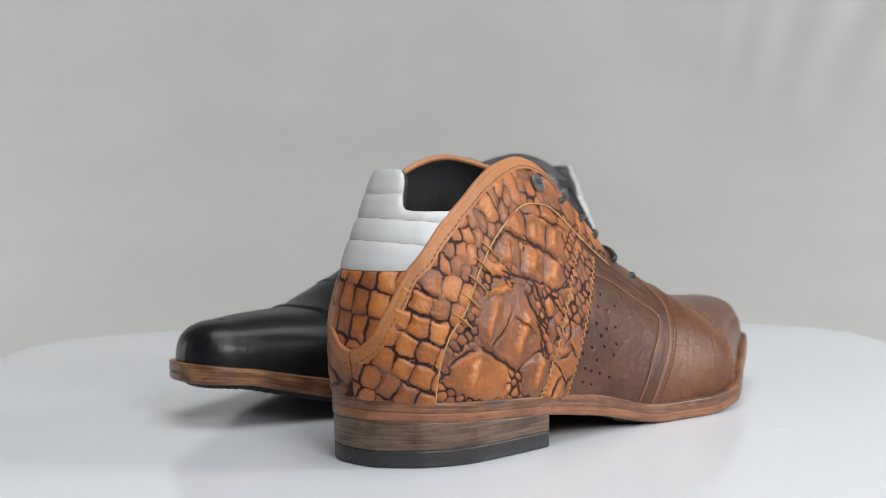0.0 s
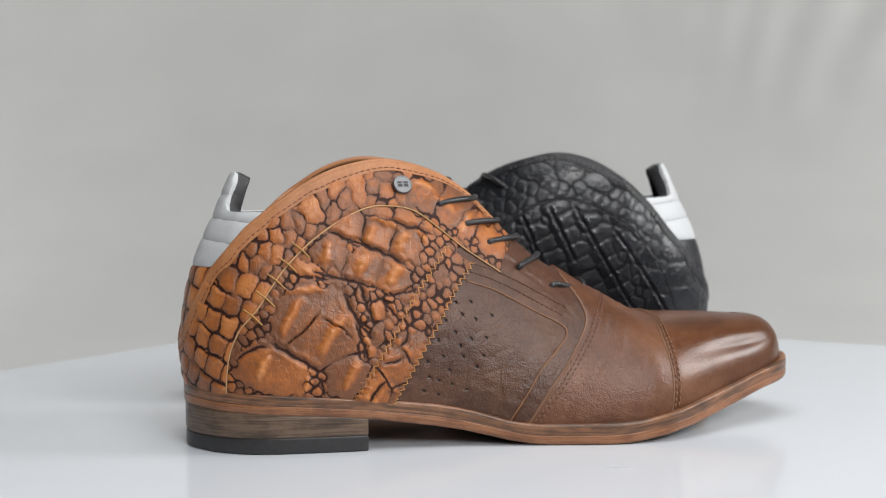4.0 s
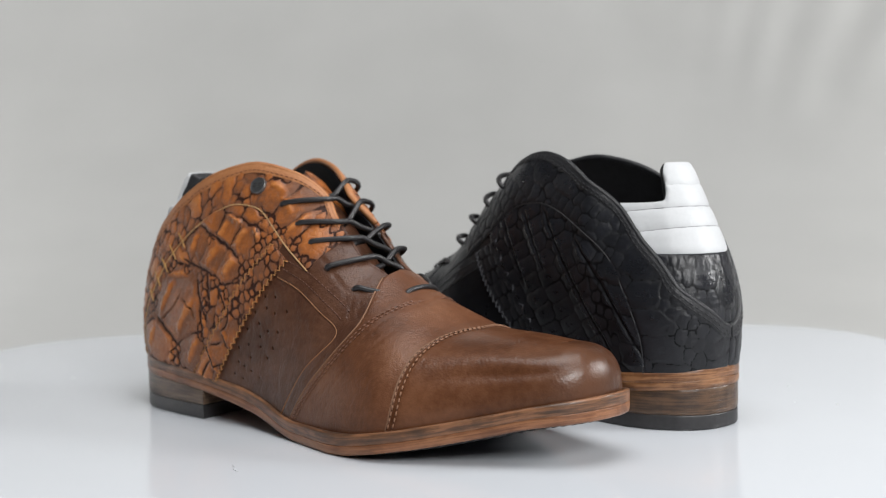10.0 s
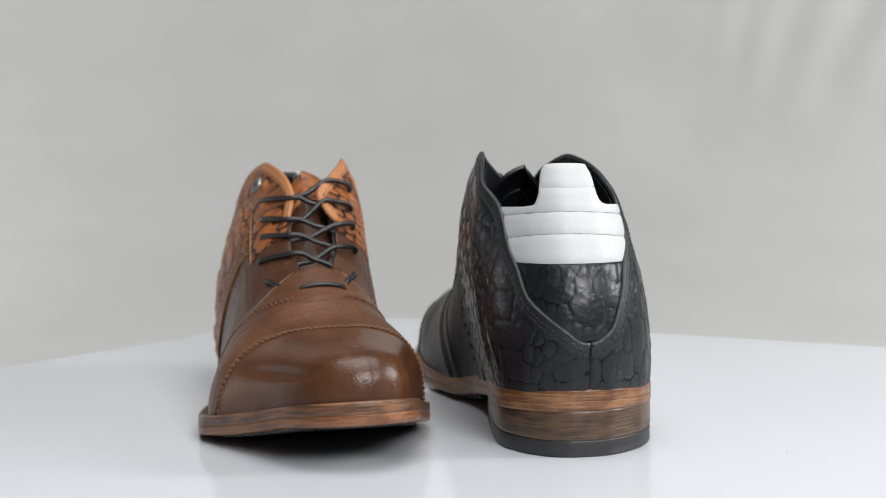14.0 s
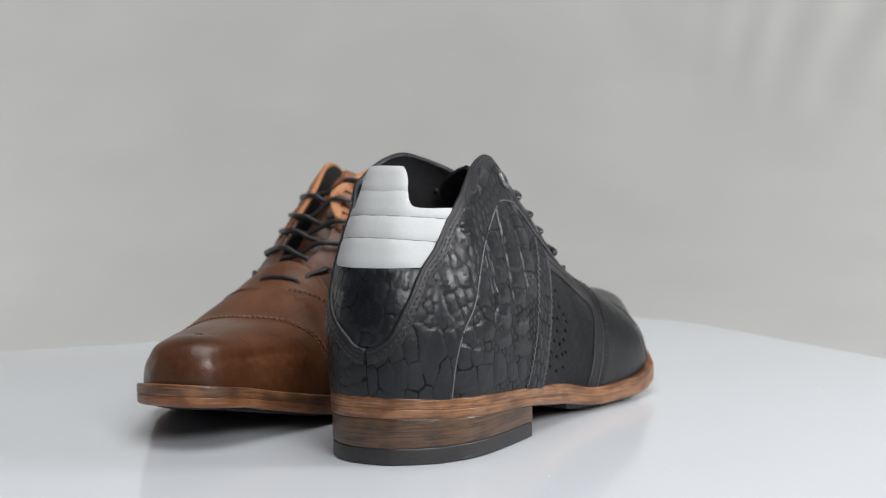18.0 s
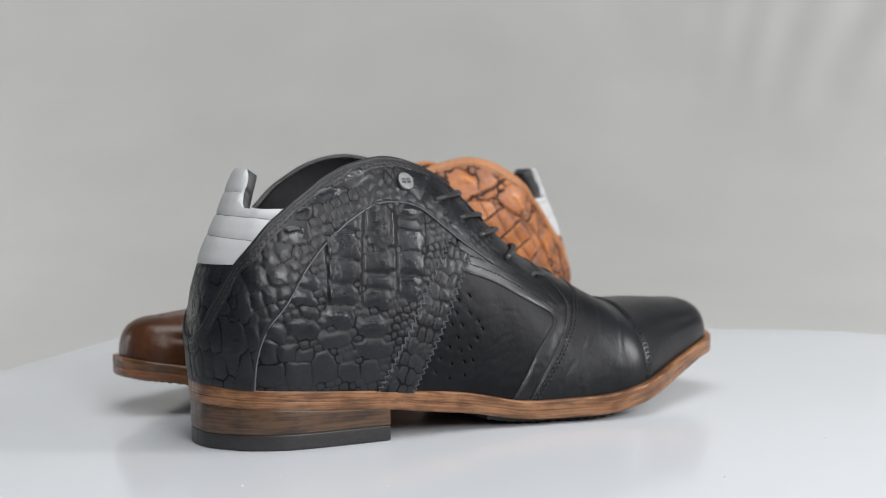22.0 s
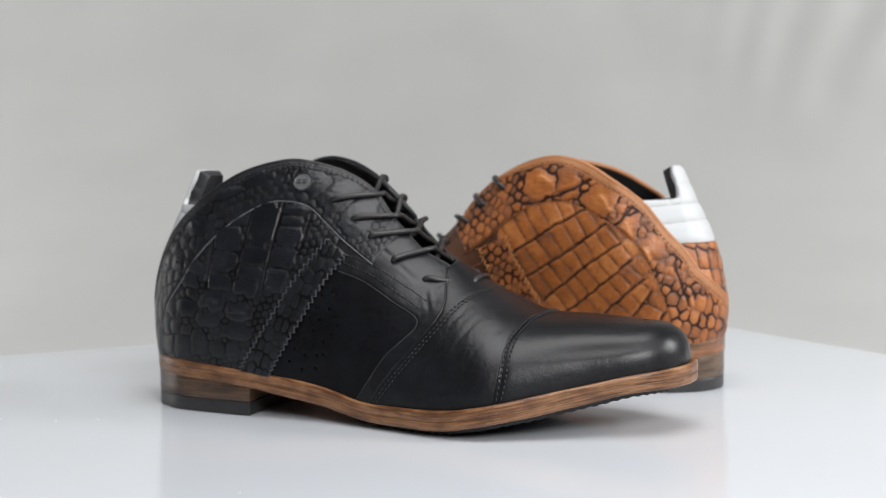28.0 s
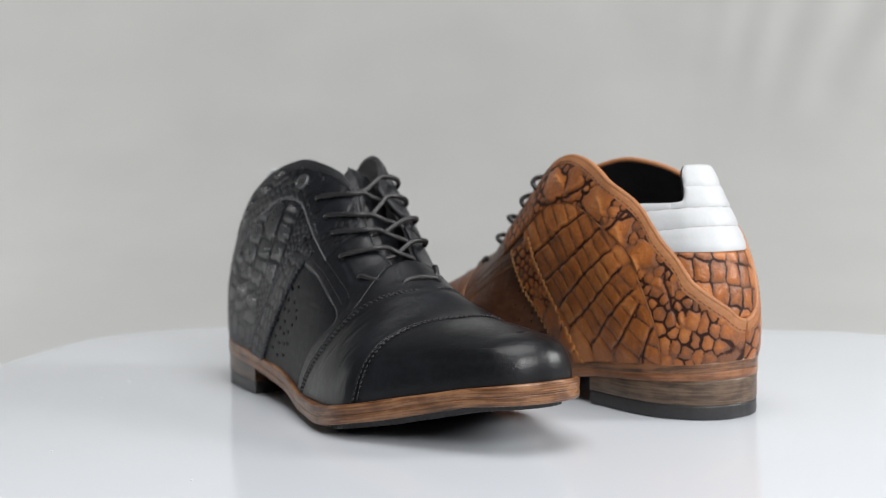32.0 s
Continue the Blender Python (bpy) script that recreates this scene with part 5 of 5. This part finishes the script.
    heavy = [(72, 87, 80, 26, 0.7, 0), (90, 88, 82, 26, 0.7, 0), (53, 80, 86, 17, 0.7, 0), (107.5, 92, 78, 13, 0.7, 0)]
    out[(-1, "main")] = scale_field(plates + small, 0.95, 8, heavy, 0.8, 4.0, (4.0, 1.2, 0.07), 0.25, ledges, crest=0.45, line=0.32, wobble=0.5, shallow=0.6)
    cp = [(73, 124, 10, 5, 10), (58, 115, 8.6, 3.4, 12), (61, 121, 5.8, 2.3, 10), (40, 98, 5.8, 4, -10), (29, 97, 3, 2.4, 0), (20, 77, 3.5, 4.6, 10), (31, 78, 3.5, 3.5, 0), (34, 89, 3.2, 2.4, 0), (45, 107, 5.2, 2.4, 15),
          (108, 119, 8, 6, -20), (120, 111, 8, 7, -40), (133, 100, 8, 8, -45), (14, 67, 2.6, 7, 5), (20, 69, 2.7, 3.6, 0), (26, 70, 3.2, 3, 0), (27, 86, 3, 3, 0), (8, 48, 5, 9, 5)]
    cs = clear_of(scatter(rng, [(8, 58), (60, 60), (125, 110), (110, 140), (30, 140), (-5, 80)], 2.6, 2.3, 20, 0.4, 1.0), cp, 0.7)
    cs += clear_of([q for q in rows_of(rng, 0, 39, 4, 3, 11, 3.1, 6.2, 0.4, 0.25) if q[0] < 28], cp, 0.6)
    cs += clear_of(scatter(rng, [(118, 70), (160, 70), (160, 105), (118, 105)], 1.6, 1.9, 20, 0.3, 1.0), cp, 0.5)
    out[(-1, "collar")] = scale_field(cp + cs, 0.65, 9, [(92, 128, 80, 9, 0.7, 0), (98, 128, 80, 9, 0.7, 0)], 0.6, dome=0.25, wobble=0.6, line=0.22, shallow=0.6, ridges=[(73, 124, 7, 1.0, 20), (58, 116, 7, 1.0, 14), (40, 99, 4.5, 1.0, -5), (45, 107.5, 4.5, 0.9, 15)], crest=0.7)
    grid = rows_of(rng, 78, 64, 64, 9, 13, 4.4, 7.2, 0.5, 0.2)
    wide = [(46 - 4 * k, 90 - 14 * k, 9, 6, 10) for k in range(5)] + [(60, 103, 7, 6, 0), (76, 112, 8, 5, 0)]
    grid = clear_of(grid, wide, 0.7)
    out[(1, "main")] = scale_field(grid + wide + clear_of(scatter(rng, field, 2.6, 3.0, 10, 0.3, 1.0), grid + wide, 0.5), 0.75, 10, [(108, 83, 67, 20, 0.9, 0), (92.5, 89, 64, 18, 0.9, 0), (66, 70, 59, 42, 0.9, 1), (43, 61, 57, 38, 0.9, -1)], 0.7, 4.5, (4.0, 1.2, 0.06), 0.22, wobble=0.6, line=0.38)
    mp = [(30 - 4 * k, 78 - 13 * k, 8, 6, 20) for k in range(5)] + [(104, 122, 8, 5, 5), (88, 124, 7, 5, 0), (70, 117, 8, 5, 30)]
    out[(1, "collar")] = scale_field(mp + clear_of(scatter(rng, band, 2.8, 3.6, 30, 0.35, 1.0), mp, 0.6), 0.5, 11, [], 0.5, dome=0.18, line=0.2, shallow=0.5)
    out[(0, "counter")] = scale_field([(0, 66, 6, 9, 0), (-14, 70, 5, 4, 0), (13, 72, 6, 4, 0)] + clear_of(scatter(rng, [(-45, 40), (45, 40), (45, 95), (-45, 95)], 2.6, 3.8, 10, 0.35, 1.0), [(0, 66, 6, 9, 0), (-14, 70, 5, 4, 0), (13, 72, 6, 4, 0)], 0.8), 0.35, 12, [], 0.35, dome=0.15, line=0.2)
    for side in (-1, 1):
        out[(side, "strip")] = scale_field(scatter(rng, [(55, 8), (140, 8), (140, 100), (55, 100)], 2.3, 3.6, -25, 0.35, 1.0), 0.7, 13, [], 0.6, 3.2, dome=0.25, wobble=0.6, line=0.36, shallow=0.4)
    out[(0, "tongue")] = scale_field(scatter(rng, [(100, 60), (200, 60), (200, 140), (100, 140)], 3.5, 5, 0, 0.2, 1.0), 0.3, 14)
    return out


LINING = plain("black_lining", (0.018, 0.018, 0.02), 0.5, 0, 300, 0.2, 0.15)
RUBBER = plain("black_rubber", (0.022, 0.021, 0.022), 0.45, 0, 400, 0.2, 0.12)
WHITE = plain("white_leather", (0.435, 0.445, 0.455), 0.5, 0, 600, 0.02, 0.06)
METAL = plain("brushed_metal", (0.22, 0.225, 0.23), 0.42, 1.0, 900, 0.1, 0.1)
INK = plain("dark_enamel", (0.03, 0.03, 0.03), 0.5)
CORD = plain("waxed_cord", (0.016, 0.015, 0.016), 0.4, 0, 900, 0.2, 0.2)

BROWN_SMOOTH = leather("brown_calf", (0.058, 0.021, 0.009), (0.104, 0.039, 0.017), (0.155, 0.067, 0.033), 0.37, spec=0.38, bump=0.32)
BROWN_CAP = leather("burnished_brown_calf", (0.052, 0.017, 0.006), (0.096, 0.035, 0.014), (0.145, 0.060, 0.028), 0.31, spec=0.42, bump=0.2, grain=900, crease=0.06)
BROWN_SIDE = leather("dark_brown_calf", (0.037, 0.014, 0.008), (0.062, 0.0245, 0.0125), (0.100, 0.044, 0.024), 0.37, spec=0.38, bump=0.34, crease=0.35)
BLACK_SMOOTH = leather("black_calf", (0.0034, 0.0034, 0.0044), (0.0062, 0.0066, 0.0082), (0.0105, 0.0112, 0.0138), 0.33, spec=0.38, bump=0.13, crease=0.12)

BLACK_SIDE = leather("matt_black_calf", (0.0026, 0.0026, 0.0034), (0.0044, 0.0047, 0.0060), (0.0074, 0.0079, 0.0098), 0.40, spec=0.15, bump=0.14, crease=0.1)

brown = dict(
    brown=True, fine=0.66, bind=5.0, puff=0.85, rise=None, pad=1.5, sunk=0.0, relief=relief_set(True),
    label="brown leather ankle shoe with tan croc-embossed sides and white padded heel", cap_label="burnished brown toe cap",
    vamp_label="smooth brown leather vamp", side_label="dark brown leather with punched holes", facing_label="smooth brown leather facing",
    croc_label="tan croc-embossed leather", strip_label="tan pebbled leather strip with pinked edges", binding_label="tan leather binding",
    tongue_label="tan croc-embossed tongue", outsole_label="orange-brown leather outsole", welt_label="dark-stained leather welt", heel_label="stacked brown heel block",
    mats=dict(outsole=stacked("tan_sole", (0.12, 0.045, 0.018), (0.185, 0.072, 0.030), (0.26, 0.112, 0.050), 0.38), welt=stacked("stained_welt", (0.055, 0.028, 0.016), (0.12, 0.056, 0.028), (0.21, 0.095, 0.046), 0.38, 0.6),
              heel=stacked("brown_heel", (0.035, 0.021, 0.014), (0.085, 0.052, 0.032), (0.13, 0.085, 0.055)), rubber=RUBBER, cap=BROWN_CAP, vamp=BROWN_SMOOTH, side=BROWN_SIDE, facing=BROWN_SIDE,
              croc=embossed("tan_croc", (0.026, 0.0085, 0.005), (0.145, 0.055, 0.024), (0.30, 0.094, 0.022), (0.48, 0.190, 0.058), 0.35, 0.5, 1.0, 1.15, 0.42),
              binding=leather("tan_binding", (0.26, 0.100, 0.034), (0.33, 0.135, 0.050), (0.40, 0.175, 0.075), 0.5), lining=LINING, white=WHITE, metal=METAL, ink=INK, lace=CORD,
              tongue=BROWN_SIDE, tongue_top=None, cap_edge=plain("brown_cut_edge", (0.17, 0.085, 0.045), 0.7), vamp_thread=plain("russet_thread", (0.13, 0.058, 0.034), 0.7), thread=plain("brown_thread", (0.085, 0.034, 0.020), 0.7), cap_thread=plain("tan_thread", (0.20, 0.10, 0.055), 0.7), bind_thread=plain("rust_thread", (0.16, 0.05, 0.02), 0.7),
              raw=plain("tan_raw_edge", (0.42, 0.26, 0.12), 0.8), seam=plain("grey_seam_thread", (0.24, 0.23, 0.21), 0.7), pink=plain("pale_cut_edge", (0.42, 0.20, 0.065), 0.8), croc_edge=plain("rust_edge", (0.20, 0.07, 0.02), 0.6), raw_side=plain("ochre_raw_edge", (0.23, 0.105, 0.045), 0.8), hand=plain("ochre_thread", (0.34, 0.18, 0.05), 0.7)))
brown["mats"]["tongue_top"] = brown["mats"]["croc"]
black = dict(
    brown=False, fine=0.66, bind=4.4, puff=0.7, rise=raised, pad=3.0, sunk=2.8, relief=relief_set(False),
    label="black leather ankle shoe with black croc-embossed sides and white padded heel", cap_label="smooth black toe cap",
    vamp_label="smooth black leather vamp", side_label="black leather with punched holes", facing_label="smooth black leather facing",
    croc_label="black croc-embossed leather", strip_label="black pebbled leather strip with pinked edges", binding_label="black leather binding",
    tongue_label="black leather tongue", outsole_label="brown leather outsole", welt_label="brown leather welt", heel_label="stacked brown heel block",
    mats=dict(outsole=stacked("brown_sole", (0.070, 0.029, 0.012), (0.150, 0.063, 0.025), (0.25, 0.12, 0.055), 0.36), welt=stacked("brown_welt", (0.075, 0.030, 0.012), (0.155, 0.064, 0.025), (0.26, 0.125, 0.056), 0.36, 0.8),
              heel=stacked("dark_brown_heel", (0.030, 0.017, 0.011), (0.058, 0.032, 0.018), (0.098, 0.053, 0.028), 0.36), rubber=RUBBER, cap=BLACK_SMOOTH, vamp=BLACK_SMOOTH, side=BLACK_SIDE, facing=BLACK_SMOOTH,
              croc=embossed("black_croc", (0.002, 0.002, 0.0028), (0.0050, 0.0054, 0.0073), (0.0100, 0.0107, 0.0138), (0.021, 0.0226, 0.028), 0.33, 0.26, 0.8, 0.45, 0.40),
              binding=leather("black_binding", (0.006, 0.006, 0.0075), (0.010, 0.0105, 0.0125), (0.016, 0.0165, 0.019), 0.42, crease=0.3), lining=LINING, white=WHITE, metal=METAL, ink=INK, lace=CORD,
              tongue=BLACK_SMOOTH, tongue_top=BLACK_SMOOTH, cap_edge=BLACK_SMOOTH, vamp_thread=plain("black_vamp_thread", (0.014, 0.014, 0.016), 0.7), thread=plain("black_thread", (0.012, 0.012, 0.014), 0.7), cap_thread=plain("black_cap_thread", (0.016, 0.016, 0.018), 0.7), bind_thread=plain("black_thread_fine", (0.012, 0.012, 0.014), 0.7),
              raw=plain("grey_raw_edge", (0.11, 0.113, 0.122), 0.8), seam=plain("dark_seam_thread", (0.16, 0.16, 0.165), 0.7), pink=plain("grey_cut_edge", (0.075, 0.078, 0.09), 0.8), croc_edge=plain("black_edge", (0.02, 0.02, 0.022), 0.6), raw_side=plain("black_raw_edge", (0.02, 0.02, 0.022), 0.7), hand=plain("black_hand_thread", (0.015, 0.015, 0.017), 0.7)))

brown_shoe = build_shoe(brown)
black_shoe = build_shoe(black)


# ---- what turns ----
def motions():
    times = [0.5 * i for i in range(65)]
    walk(turntable, [(t, pose(0, 0, 0, 0, 0, -turned(t))) for t in times])
    for shoe, x, y, heading in ((brown_shoe, -0.03746, -0.16091, 48.70), (black_shoe, 0.08948, 0.13671, 223.03)):
        rows = []
        for t in times:
            a = radians(-turned(t))
            rows.append((t, pose(x * math.cos(a) - y * math.sin(a), x * math.sin(a) + y * math.cos(a), 0, 0, 0, heading - turned(t))))
        walk(shoe, rows)


motions()
